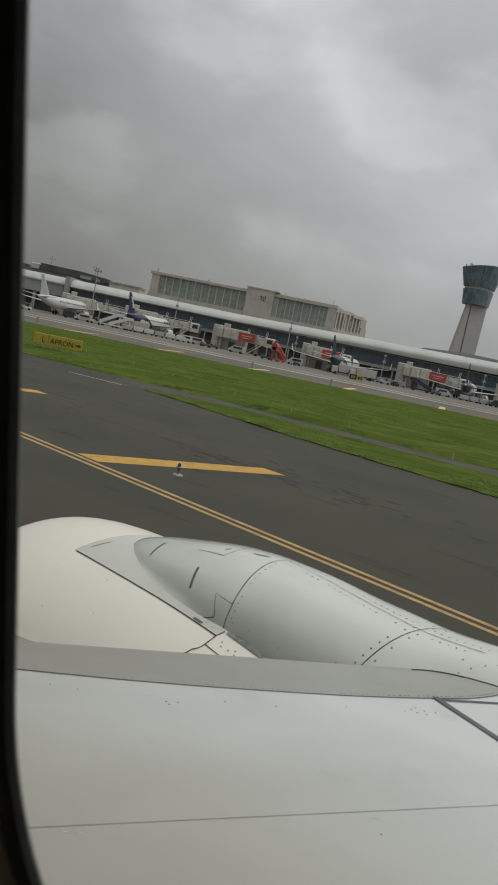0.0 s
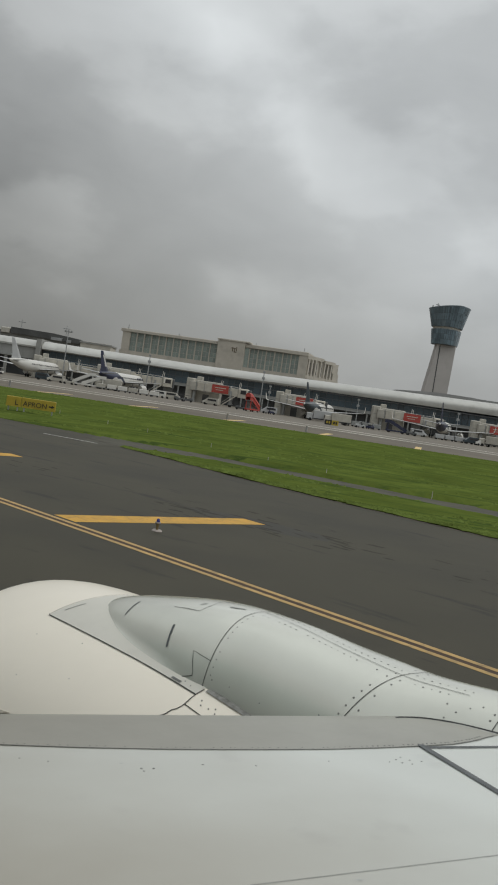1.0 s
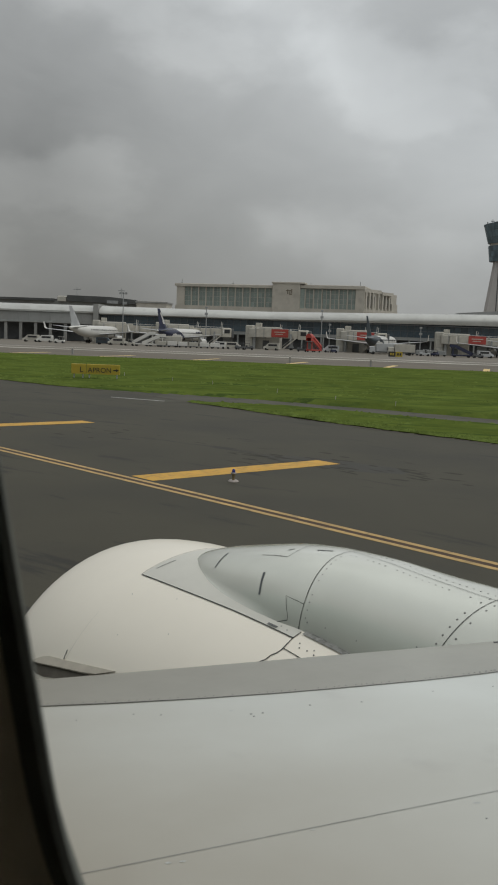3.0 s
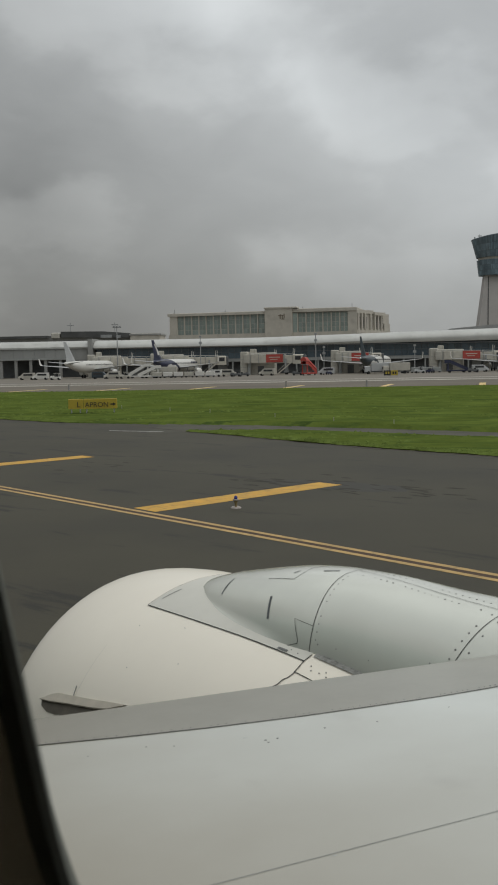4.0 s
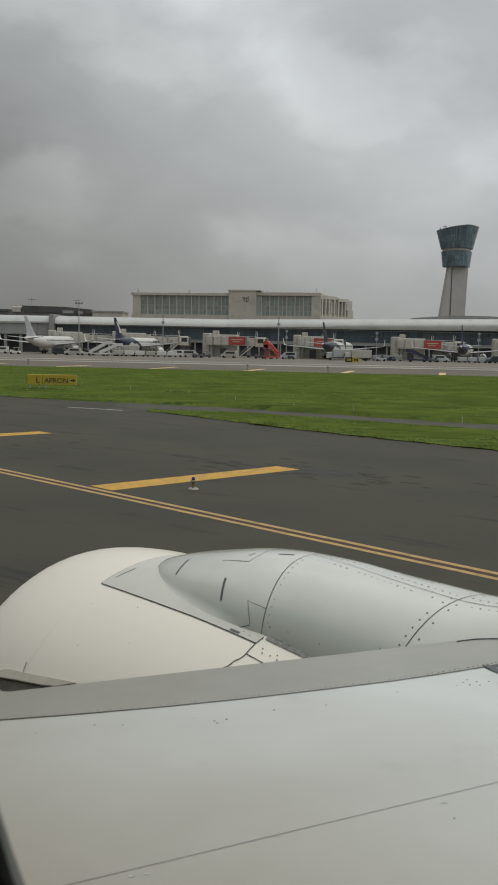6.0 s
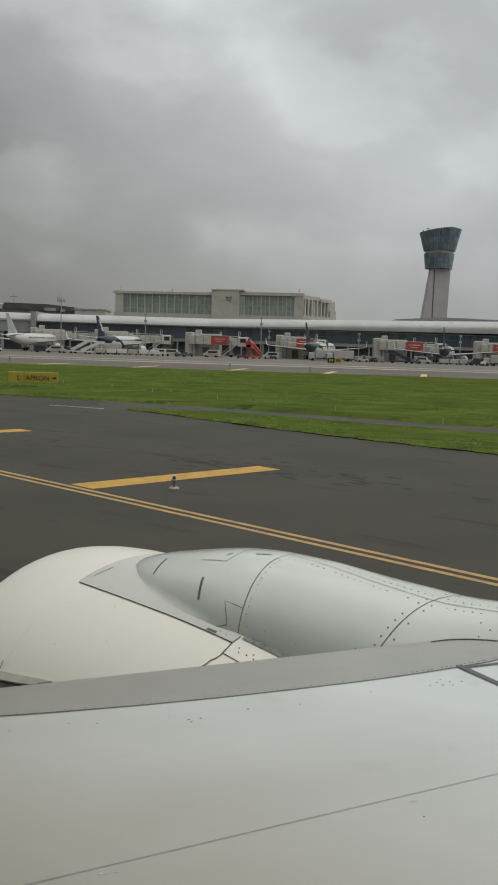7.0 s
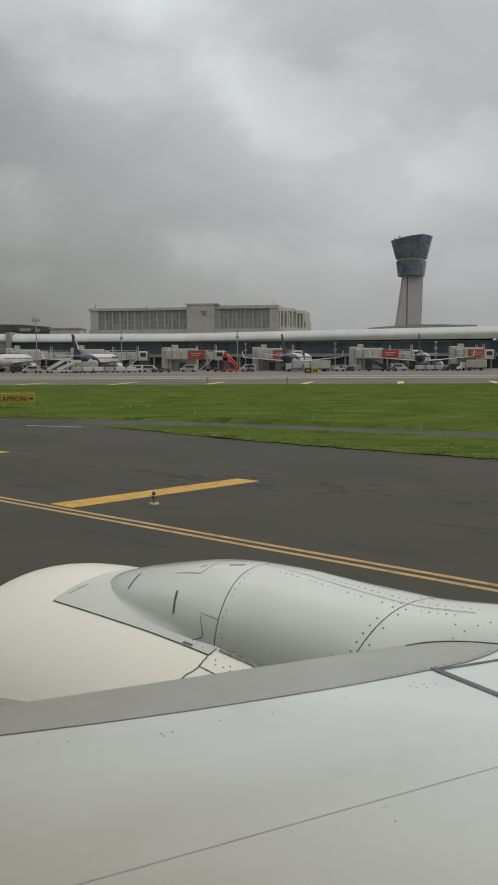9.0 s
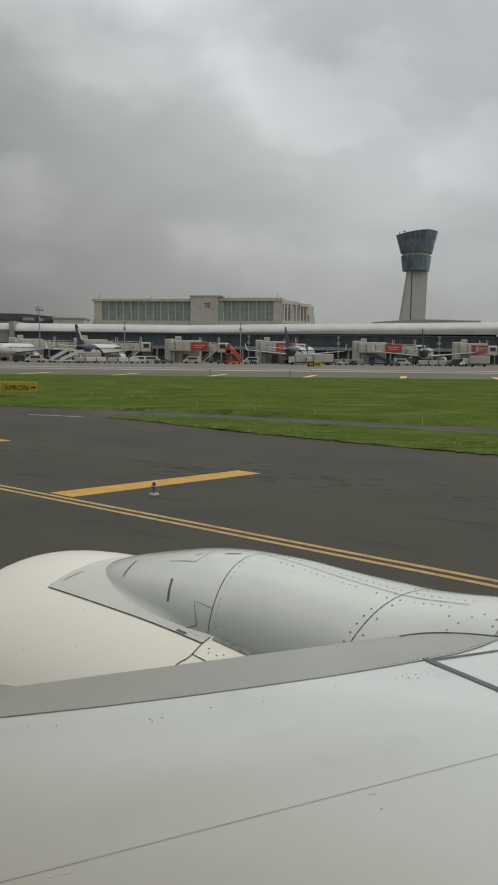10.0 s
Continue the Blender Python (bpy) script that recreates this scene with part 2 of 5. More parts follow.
M_TOWERFRAME = material("tower_frame", (0.075, 0.10, 0.12), 0.5)
M_CONCRETEWALL = material("tower_concrete", (0.43, 0.41, 0.392), 0.8, var=0.07, size=8.0)
M_DARKROOF = material("dark_roof", (0.085, 0.087, 0.084), 0.7, var=0.2, size=6.0)
M_WHITE = material("white_paint", (0.64, 0.63, 0.59), 0.4, var=0.05, size=3.0)
M_OFFWHITE = material("off_white_paint", (0.46, 0.44, 0.385), 0.5, var=0.14, size=2.0)
M_NAVY = material("navy_paint", (0.025, 0.03, 0.065), 0.35, var=0.1, size=3.0)
M_TEAL = material("dark_teal_paint", (0.03, 0.045, 0.055), 0.35, var=0.1, size=3.0)
M_GREYTAIL = material("light_grey_paint", (0.42, 0.43, 0.43), 0.4, var=0.05, size=3.0)
M_RED = material("red_paint", (0.40, 0.06, 0.045), 0.5, var=0.1, size=2.0)
M_REDSTAIR = material("red_stair_paint", (0.45, 0.06, 0.045), 0.5, var=0.12, size=1.5)
M_TYRE = material("tyre_rubber", (0.02, 0.02, 0.02), 0.85, var=0.2, size=0.4)
M_STEEL = material("galvanised_steel", (0.34, 0.35, 0.35), 0.45, metal=0.4, var=0.1, size=1.0)
M_SIGNBLACK = material("sign_black", (0.02, 0.02, 0.018), 0.5)
M_SIGNYELLOW = material("sign_yellow", (0.40, 0.30, 0.03), 0.5, var=0.06, size=0.6)
M_BLUE = material("blue_lens", (0.025, 0.03, 0.20), 0.2)
M_JOINT = material("faint_joint", (0.72, 0.69, 0.615), 0.6, var=0.2, size=0.05)
M_LAMPBASE = material("lamp_base", (0.36, 0.32, 0.29), 0.7, var=0.15, size=0.1)
M_LAMPSTEM = material("lamp_stem", (0.20, 0.15, 0.06), 0.6, var=0.2, size=0.1)
M_MARK = material("facade_mark", (0.16, 0.13, 0.09), 0.6)


# ---- mesh helpers ----
class Shape:
    """Gathers corners and faces of one mesh."""

    def __init__(self):
        self.v, self.f, self.cuts = [], [], []

    def add(self, verts, faces, m=None):
        k = len(self.v)
        self.cuts.append((k, len(self.f)))
        self.v += [tuple(m @ Vector(p)) if m else tuple(p) for p in verts]
        self.f += [tuple(i + k for i in q) for q in faces]
        return self

    def box(self, x0, x1, y0, y1, z0, z1, m=None):
        return self.add([(x, y, z) for z in (z0, z1) for x, y in ((x0, y0), (x1, y0), (x1, y1), (x0, y1))],
                        [(3, 2, 1, 0), (4, 5, 6, 7), (0, 1, 5, 4), (1, 2, 6, 5), (2, 3, 7, 6), (3, 0, 4, 7)], m)

    def bevelled(self, x0, x1, y0, y1, z0, z1, r, m=None):
        """A box with its upright and top edges broken."""
        rings = []
        for z, d in ((z0, 0), (z1 - r, 0), (z1, r)):
            a, b, c, e = x0 + d, x1 - d, y0 + d, y1 - d
            rings.append([(a + r, c, z), (b - r, c, z), (b, c + r, z), (b, e - r, z), (b - r, e, z), (a + r, e, z), (a, e - r, z), (a, c + r, z)])
        return self.loft(rings, m=m)

    def loft(self, rings, caps=True, closed=True, m=None):
        n = len(rings[0])
        verts = [p for r in rings for p in r]
        faces = []
        for i in range(len(rings) - 1):
            for j in range(n if closed else n - 1):
                k = (j + 1) % n
                faces.append((i * n + j, i * n + k, (i + 1) * n + k, (i + 1) * n + j))
        if caps and closed:
            faces += [tuple(reversed(range(n))), tuple(range((len(rings) - 1) * n, len(rings) * n))]
        return self.add(verts, faces, m)

    def tube(self, pts, r, n=8, m=None):
        rings = []
        for i, p in enumerate(pts):
            p = Vector(p)
            d = (Vector(pts[min(i + 1, len(pts) - 1)]) - Vector(pts[max(i - 1, 0)])).normalized()
            up = Vector((0, 0, 1)) if abs(d.z) < 0.9 else Vector((1, 0, 0))
            s = d.cross(up).normalized()
            u = s.cross(d)
            rr = r[i] if isinstance(r, (list, tuple)) else r
            rings.append([p + rr * (math.cos(2 * math.pi * k / n) * s + math.sin(2 * math.pi * k / n) * u) for k in range(n)])
        return self.loft(rings, m=m)

    def wheel(self, x, y, z, r, w, n=14):
        """A wheel on an axle along x."""
        ring = lambda dx, q: [(x + dx, y + q * math.cos(2 * math.pi * k / n), z + q * math.sin(2 * math.pi * k / n)) for k in range(n)]
        return self.loft([ring(-w / 2, r * 0.85), ring(-w * 0.35, r), ring(w * 0.35, r), ring(w / 2, r * 0.85)])


def mesh_of(name, shape, mat, smooth=False):
    me = bpy.data.meshes.new(name)
    me.from_pydata(shape.v, [], shape.f)
    me.validate()
    bm = bmesh.new()
    bm.from_mesh(me)
    bmesh.ops.recalc_face_normals(bm, faces=bm.faces)
    bm.to_mesh(me)
    bm.free()
    if smooth:
        me.polygons.foreach_set("use_smooth", [True] * len(me.polygons))
        me.set_sharp_from_angle(angle=radians(38))
    me.materials.append(mat)
    return me


def part(name, shape, mat, parent=None, label="", smooth=False):
    """One mesh object, under a thing or a part."""
    me = shape if isinstance(shape, bpy.types.Mesh) else mesh_of(name, shape, mat, smooth)
    ob = new(name, me)
    ob.parent = parent
    return tagged(ob, label)


def pieces(name, shape, mat, parent, label=""):
    """Each solid of the shape as a part of its own."""
    ends = shape.cuts[1:] + [(len(shape.v), len(shape.f))]
    for (v0, f0), (v1, f1) in zip(shape.cuts, ends):
        one = Shape()
        one.add(shape.v[v0:v1], [tuple(i - v0 for i in q) for q in shape.f[f0:f1]])
        part(name, one, mat, parent, label)


def thing(name, m, label, category, group="", kind=""):
    ob = new(name)
    ob.matrix_world = m
    return tagged(ob, label, category, group, kind)


def setting(name, shape, mat, label="", category="", smooth=False, kind="structure"):
    return tagged(part(name, shape, mat, None, "", smooth), label, category, "", kind)


# ---- ground ----
setting("ground", Shape().box(-2500, 2500, -600, 4600, -0.6, 0.0), M_ASPHALT, "dark grey worn asphalt taxiway surface", "ground")

NEAR = [(-170, 161), (-60, 112), (-30, 85), (-16.5, 72), (-11, 68), (-5.5, 60), (-3, 57), (1.5, 50.8), (5.5, 46.2), (12, 39.6), (30, 28), (60, 13), (110, -9), (170, -30)]


def near_edge(x):
    return float(np.interp(x, [p[0] for p in NEAR], [p[1] for p in NEAR]))


def far_edge(x):
    return 156.0 - 0.08 * x


PATH_FAR = [(-20, 74), (-12, 69.5), (-6.2, 67.4), (-0.8, 64.8), (4.7, 61.4), (9.6, 58.0), (13.3, 55.6), (30, 44.5), (60, 24.5), (110, -2)]
PATH_NEAR = [(-20, 52), (-8.6, 57.5), (-7.4, 60.0), (-5.6, 60.9), (-0.7, 61.0), (4.4, 57.7), (8.8, 54.1), (12.2, 51.7), (30, 40.0), (60, 20.0), (110, -7)]


def on_path(x, y, grow=0.0):
    """Whether the narrow service path, which opens onto the taxiway, lies at (x, y)."""
    lo, hi = (float(np.interp(x, [p[0] for p in t], [p[1] for p in t])) for t in (PATH_NEAR, PATH_FAR))
    ragged = 0.35 * noise.noise((x * 0.9, y * 0.5, 6))
    return -20 < x < 100 and lo - grow + ragged < y < hi + grow + ragged


def grass_height(x, y, f):
    lift = 0.06 + 0.21 * min(1, f * 8) * min(1, (1 - f) * 8)
    if on_path(x, y):
        return -0.12
    if x > -9 and y < np.interp(x, [p[0] for p in PATH_NEAR], [p[1] for p in PATH_NEAR]) + 1.0:
        return 0.07 + 0.05 * noise.noise((x * 0.5, y * 0.5, 3))
    return lift + 0.12 * noise.noise((x * 0.12, y * 0.12, 3)) * min(1, f * 8) * min(1, (1 - f) * 8)


apron = Shape()
cols = list(range(-700, 701, 20))
apron.loft([[(x, far_edge(x), 0.02) for x in cols], [(x, 900, 0.02) for x in cols]], closed=False)
apron.loft([[(x, far_edge(x), 0.02) for x in cols], [(x, far_edge(x), -0.2) for x in cols]], closed=False)
setting("apron", apron, M_CONCRETE, "pale grey concrete apron and parallel taxiway", "apron")

rows_n = 150
xs = [-170 + 1.25 * i for i in range(273)]
verge = Shape()
rings = []
for j in range(rows_n + 1):
    f = (j / rows_n) ** 1.35
    ring = []
    for x in xs:
        a, b = near_edge(x), far_edge(x)
        y = a + (b - a) * f + (0.35 * noise.noise((x * 0.8, 0, 0)) if j == 0 else 0)
        ring.append((x, y, grass_height(x, y, f)))
    rings.append(ring)
rings.insert(0, [(x, y - 0.05, -0.05) for x, y, z in rings[0]])
verge.loft(rings, closed=False)
grass = setting("grass_verge", verge, M_GRASS, "lush green mown grass strip between taxiways", "grass", smooth=True, kind="stuff")

# the narrow path between the verge and a tongue of grass
s = Shape()
mx = [-8.4 + 1.4 * i for i in range(80)]
s.loft([[(x, float(np.interp(x, [p[0] for p in t], [p[1] for p in t])) + d, 0.005) for x in mx] for t, d in ((PATH_NEAR, -0.6), (PATH_FAR, 0.6))], closed=False)
setting("service_path", s, M_PATH, "narrow grey asphalt service path through the grass", "path")
s = Shape()
s.add([(-11.2, 62.6, 0.009), (-11.2, 62.35, 0.009), (-7.4, 60.45, 0.009), (-7.4, 60.65, 0.009)], [(0, 1, 2, 3)])
setting("path_line", s, M_WHITELINE, "thin worn white line where the path opens", "road marking")

# paler, worn margin of the pavement along the grass
s = Shape()
mx = [-60 + 0.9 * i for i in range(130)]
s.loft([[(x, near_edge(x) + 0.4, 0.006) for x in mx], [(x, near_edge(x) - 0.55 - 0.5 * noise.noise((x * 0.35, 4, 1)), 0.006) for x in mx]], closed=False)
setting("pavement_margin", s, M_MARGIN, "pale dusty asphalt margin along the grass", "pavement")

rng = random.Random(4)
tufts = Shape()
for i in range(20000):
    x = rng.uniform(-48, 52)
    f = rng.random() ** 1.6 if i % 2 else rng.random() * 0.01
    a, b = near_edge(x), far_edge(x)
    y = a + (b - a) * f
    if abs(x) > 0.33 * y + 6:
        continue
    if on_path(x, y, 0.3) or i % 2 and noise.noise((x * 0.07, y * 0.3, 9)) < 0.05:
        continue
    z, h, w = grass_height(x, y, f) - 0.02, rng.uniform(0.05, 0.13), rng.uniform(0.10, 0.30)
    t = rng.uniform(0, 1.5)
    base = [(x + w * math.cos(t + k * 1.571) * rng.uniform(0.7, 1.3), y + w * math.sin(t + k * 1.571), z) for k in range(4)]
    tufts.add(base + [(x + rng.uniform(-0.05, 0.05), y, z + h)], [(0, 1, 4), (1, 2, 4), (2, 3, 4), (3, 0, 4)])
tagged(part("grass_tufts", tufts, M_BLADE, None), "taller green grass tufts on the verge", "grass", "", "stuff")

# painted markings: a double edge line and shoulder bars square to it
LINE_AT, FWD = Vector((-6.0, 29.0, 0)), Vector((-0.688, 0.726, 0))
OUT = Vector((0.726, 0.688, 0))


def strip(shape, p, d, s, length, width, z=0.006):
    """A painted band from p along d, width to the side s, as a thin slab."""
    q = [p, p + d * length, p + d * length + s * width, p + s * width]
    shape.add([(c.x, c.y, z) for c in q] + [(c.x, c.y, 0.0005) for c in q], [(0, 1, 2, 3), (4, 5, 1, 0), (5, 6, 2, 1), (6, 7, 3, 2), (7, 4, 0, 3)])


for k, name in enumerate(("taxiway_edge_line", "taxiway_edge_line")):
    s = Shape()
    for i in range(48):
        strip(s, LINE_AT + FWD * (-120 + 6.0 * i) + OUT * (0.385 * k), FWD, OUT, 6.0, 0.175)
    setting(name, s, M_LINE, "faded yellow painted line of a double taxiway edge marking", "road marking")
s = Shape()
for i in range(48):
    strip(s, LINE_AT + FWD * (-120 + 6.0 * i) + OUT * 0.176, FWD, OUT, 6.0, 0.208, 0.004)
setting("line_underlay", s, M_UNDERLAY, "dark brown stained asphalt between painted lines", "road marking")
bar_mesh = None
for i in range(-6, 9):
    p = LINE_AT + FWD * (-1.5 + 15.8 * i) + OUT * 0.72
    if bar_mesh is None:
        s = Shape()
        strip(s, Vector((0, 0, 0)), OUT, -FWD, 8.0, 1.1)
        bar_mesh = mesh_of("shoulder_bar", s, M_YELLOW)
    bar = setting("shoulder_bar", bar_mesh, M_YELLOW, "thick yellow painted bar on the taxiway shoulder", "road marking")
    bar["group"] = "taxiway shoulder bars"
    bar.location = p

# dark scuffs and tyre smears on the shoulder
rs_ = random.Random(13)
s = Shape()
for cx, cy, n_, along_, across in ((4.5, 31.0, 40, 3.6, 1.0), (11.0, 25.5, 24, 3.0, 0.9), (-8.5, 41.0, 16, 4.0, 1.4), (0.5, 33.0, 30, 1.8, 0.7)):
    for k in range(n_):
        u, v = rs_.gauss(0, along_), rs_.gauss(0, across)
        p = Vector((cx, cy, 0)) + FWD * u + OUT * v
        ln, wd = rs_.uniform(0.15, 0.7), rs_.uniform(0.06, 0.2)
        t = radians(rs_.uniform(-16, 10))
        d = FWD * math.cos(t) + OUT * math.sin(t)
        e = OUT * math.cos(t) - FWD * math.sin(t)
        ring = [p + d * (ln * math.cos(q) * rs_.uniform(0.45, 1.0)) + e * (wd * math.sin(q) * rs_.uniform(0.4, 1.0)) for q in (2 * math.pi * i / 11 for i in range(11))]
        s.add([(q.x, q.y, 0.002 + 0.00001 * k) for q in ring], [tuple(range(11))])
setting("tyre_smears", s, M_SMEAR, "dark rubber smears scattered on the asphalt", "stain", kind="stuff")

# one broad damp patch beside a shoulder bar
s = Shape()
ring = []
for k in range(60):
    q = 2 * math.pi * k / 60
    r = 1 + 0.22 * noise.noise((2.2 * math.cos(q), 2.2 * math.sin(q), 4)) + 0.07 * noise.noise((9 * math.cos(q), 9 * math.sin(q), 1))
    p = Vector((1.9, 33.0, 0)) + Vector((0.83, -0.55, 0)) * (2.9 * r * math.cos(q)) + Vector((0.55, 0.83, 0)) * (1.05 * r * math.sin(q))
    ring.append((p.x, p.y, 0.0016))
s.add(ring, [tuple(range(60))])
setting("damp_patch", s, M_DAMP, "dark damp patch drying on the asphalt", "stain")

# far taxiway lines and short bars along its edge
BAND = "pale worn concrete band along the far taxiway"
for y, w, z, mt, nm, lb in ((0, 46, 0.03, M_SHOULDER, "taxiway_shoulder", "brown-grey asphalt shoulder of the far taxiway"), (46, 5.5, 0.034, M_PALESLAB, "taxiway_band", BAND), (68, 5, 0.034, M_PALESLAB, "taxiway_band", BAND)):
    s = Shape()
    xs2 = list(range(-320, 321, 20))
    s.loft([[(x, far_edge(x) + y + 1.2 * noise.noise((x * 0.03, y, 0)), z) for x in xs2], [(x, far_edge(x) + y + w + 1.5 * noise.noise((x * 0.04, y, 5)), z) for x in xs2]], closed=False)
    setting(nm, s, mt, lb, "taxiway")
for i in range(-6, 8):
    x = 1.0 + 15.8 * i
    y = far_edge(x) + 1.2
    s = Shape()
    s.add([(x - 0.5, y, 0.036), (x + 0.6, y, 0.036), (x + 3.9, y + 15.0, 0.036), (x + 2.8, y + 15.0, 0.036)], [(0, 1, 2, 3)])
    bar = setting("edge_bar", s, M_PALEBAR, "short pale yellow bar at the far taxiway's edge", "road marking")
    bar["group"] = "far taxiway edge bars"

# ---- the jet that carries the camera: local x outboard, y towards its nose, z up ----
TURN_JET = 43.5
jet = thing("passenger_jet", pose(0, 0, 0, 0, 0, TURN_JET), "white airliner seen from its own cabin window, wing and engine", "airplane")


def le_y(x):
    return 4.1 - 0.52 * x


def wing_z(x, c):
    """Height of the upper skin, c metres behind the leading edge."""
    if c < 0.6:
        h = 0.20 * c - 0.12 * c * c
    else:
        d = c - 0.6
        h = 0.0768 + 0.112 * d - 0.0115 * d * d
    return 2.920 + 0.0352 * x + h


def wing_pt(x, c, lift=0.0):
    return Vector((x, le_y(x) - c, wing_z(x, c) + lift))


def chord(x):
    return max(2.2, 6.4 - 0.33 * x)


def slat_end(x):
    """The slat's back edge, in metres behind the leading edge."""
    if x > 4.3:
        return 0.6
    return float(np.interp(x, [0.2, 1.0, 1.5, 1.74, 1.98, 2.23, 2.5, 2.73, 2.94, 3.09, 3.24, 3.37, 3.47, 3.54], [0.36, 0.43, 0.49, 0.54, 0.575, 0.595, 0.60, 0.598, 0.58, 0.56, 0.535, 0.487, 0.43, 0.40]))


def skin_start(x):
    """Where the fixed wing skin begins; round the pylon it reaches the nose."""
    return 0.02 if 3.545 < x < 4.33 else slat_end(x) - 0.02


wing_xs = sorted([0.2 + 0.2 * i for i in range(25)] + [3.3, 3.5, 3.54, 3.552, 4.32, 4.34] + [5.5 + 0.75 * i for i in range(14)])
wing = Shape()
rings = []
for x in wing_xs:
    c1 = chord(x)
    cs = [skin_start(x) + (c1 - skin_start(x)) * (k / 24) ** 1.3 for k in range(25)]
    top = [wing_pt(x, c) for c in cs]
    z_end = wing_z(x, cs[-1])
    low = [Vector((x, le_y(x) - c, wing_z(x, c) - 0.05 - 0.62 * (1 - x / 22) * math.sin(math.pi * min(1, 0.12 + 0.88 * c / c1)) ** 0.7)) for c in reversed(cs[::3])]
    rings.append(top + low)
wing.loft(rings)
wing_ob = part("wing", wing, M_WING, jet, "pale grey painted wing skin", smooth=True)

for x0, x1 in ((0.2, 3.54), (4.35, 15.0)):
    s, rings, n = Shape(), [], 44
    for i in range(n + 1):
        x = x0 + (x1 - x0) * i / n
        e = slat_end(x)
        c0 = float(np.interp(x, [0.8, 2.2, 3.0, 3.45, 3.54], [0.10, 0.085, 0.07, 0.052, 0.048]))
        top = [wing_pt(x, c0 + (e - c0) * k / 12, 0.003) for k in range(12, -1, -1)]
        nose = [Vector((x, le_y(x) - c0 + dy, wing_z(x, c0) + dz)) for dy, dz in ((0.03, -0.002), (0.062, -0.02), (0.085, -0.06), (0.085, -0.11), (0.06, -0.17), (0.0, -0.22), (-0.2, -0.27))]
        back = [wing_pt(x, e, -0.004)]
        rings.append(top + nose + back)
    s.loft(rings)
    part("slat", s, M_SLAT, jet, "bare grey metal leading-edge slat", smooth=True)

# nacelle: a body of revolution round an axis along y
AX, AZ = 3.79, 1.737
COWL_R, JOINT_Y, LIP, LIP_R = 1.199, 4.738, 0.835, 1.044


def nac_r(y):
    """Radius of the cowl: a rounded lip ahead of the joint, a slow taper behind it."""
    if y > JOINT_Y:
        return LIP_R + (COWL_R - LIP_R) * math.sqrt(max(0.0, 1 - ((y - JOINT_Y) / LIP) ** 2))
    return COWL_R - 0.016 * (JOINT_Y - y) ** 2 - 0.055 * max(0.0, 3.9 - y) ** 1.5


def nac_pt(y, deg, lift=0.0):
    """A point of the nacelle's skin; deg from its crown towards the cabin."""
    r, t = nac_r(y) + lift, radians(deg)
    return Vector((AX - r * math.sin(t), y, AZ + r * math.cos(t)))


ys = [JOINT_Y + LIP * math.sin(math.pi / 2 * k / 16) for k in range(16, -1, -1)] + [JOINT_Y - 0.06 * i for i in range(1, 50)]
s = Shape()
inner = [(4.2, 0.86), (4.8, 0.86), (5.2, 0.85), (5.42, 0.88), (5.53, 0.93), (5.575, 0.99)]
rings = [[Vector((AX - r * math.sin(t), y, AZ + r * math.cos(t))) for t in (2 * math.pi * k / 72 for k in range(72))] for y, r in inner]
rings += [[nac_pt(y, 5 * k) for k in range(72)] for y in ys]
s.loft(rings)
nacelle = part("engine_nacelle", s, M_NACELLE, jet, "cream white glossy engine cowling", smooth=True)
s = Shape()
s.loft([[Vector((AX - r * math.sin(2 * math.pi * k / 36), y, AZ + r * math.cos(2 * math.pi * k / 36))) for k in range(36)] for y, r in ((4.75, 0.02), (4.6, 0.13), (4.42, 0.24), (4.40, 0.26))])
part("spinner", s, M_FAN, nacelle, smooth=True)
blade = Shape()
for k in range(20):
    t = 2 * math.pi * k / 20
    m = Matrix.Translation((AX, 4.32, AZ)) @ Matrix.Rotation(t, 4, "Y")
    blade.add([(-0.05, 0.05, 0.24), (0.06, -0.05, 0.24), (0.14, -0.03, 0.83), (-0.10, 0.06, 0.83)], [(0, 1, 2, 3)], m)
part("fan", blade, M_FAN, nacelle)


def ribbon(shape, pts, normals, width):
    """A flat band along pts, lying on a skin with those normals."""
    v = []
    for i, p in enumerate(pts):
        d = (pts[min(i + 1, len(pts) - 1)] - pts[max(i - 1, 0)]).normalized()
        s_ = d.cross(normals[i]).normalized() * width / 2
        v += [p - s_, p + s_]
    shape.add(v, [(2 * i, 2 * i + 1, 2 * i + 3, 2 * i + 2) for i in range(len(pts) - 1)])


def nac_normal(p):
    return Vector((p.x - AX, 0, p.z - AZ)).normalized()


def nac_seam(ylist, dlist, width=0.006, lift=0.0025):
    pts = [nac_pt(y, d, lift) for y, d in zip(ylist, dlist)]
    s = Shape()
    ribbon(s, pts, [nac_normal(p) for p in pts], width)
    return s


def steps(a, b, n=24):
    return [a + (b - a) * i / n for i in range(n + 1)]


# the grey plate between nacelle and pylon
TIP_Y, TIP_D, END_Y, END_D = 4.73, 23.2, 3.40, 23.9
s, rings = Shape(), []
for i in range(33):
    y = TIP_Y + (END_Y - TIP_Y) * i / 32
    lim = TIP_D + (END_D - TIP_D) * i / 32
    rings.append([nac_pt(y, lim - 2 * lim * k / 40, 0.0022) for k in range(41)])
s.loft(rings, closed=False)
plate = part("fairing_plate", s, M_PLATE, jet, "light grey plate under the pylon fairing", smooth=True)
part("panel_seam", nac_seam(steps(TIP_Y, END_Y), steps(TIP_D, END_D), 0.006, 0.004), M_SEAM, nacelle)
part("panel_seam", nac_seam([TIP_Y + 0.004] * 25, steps(TIP_D, -20), 0.004, 0.004), M_SEALANT, nacelle)
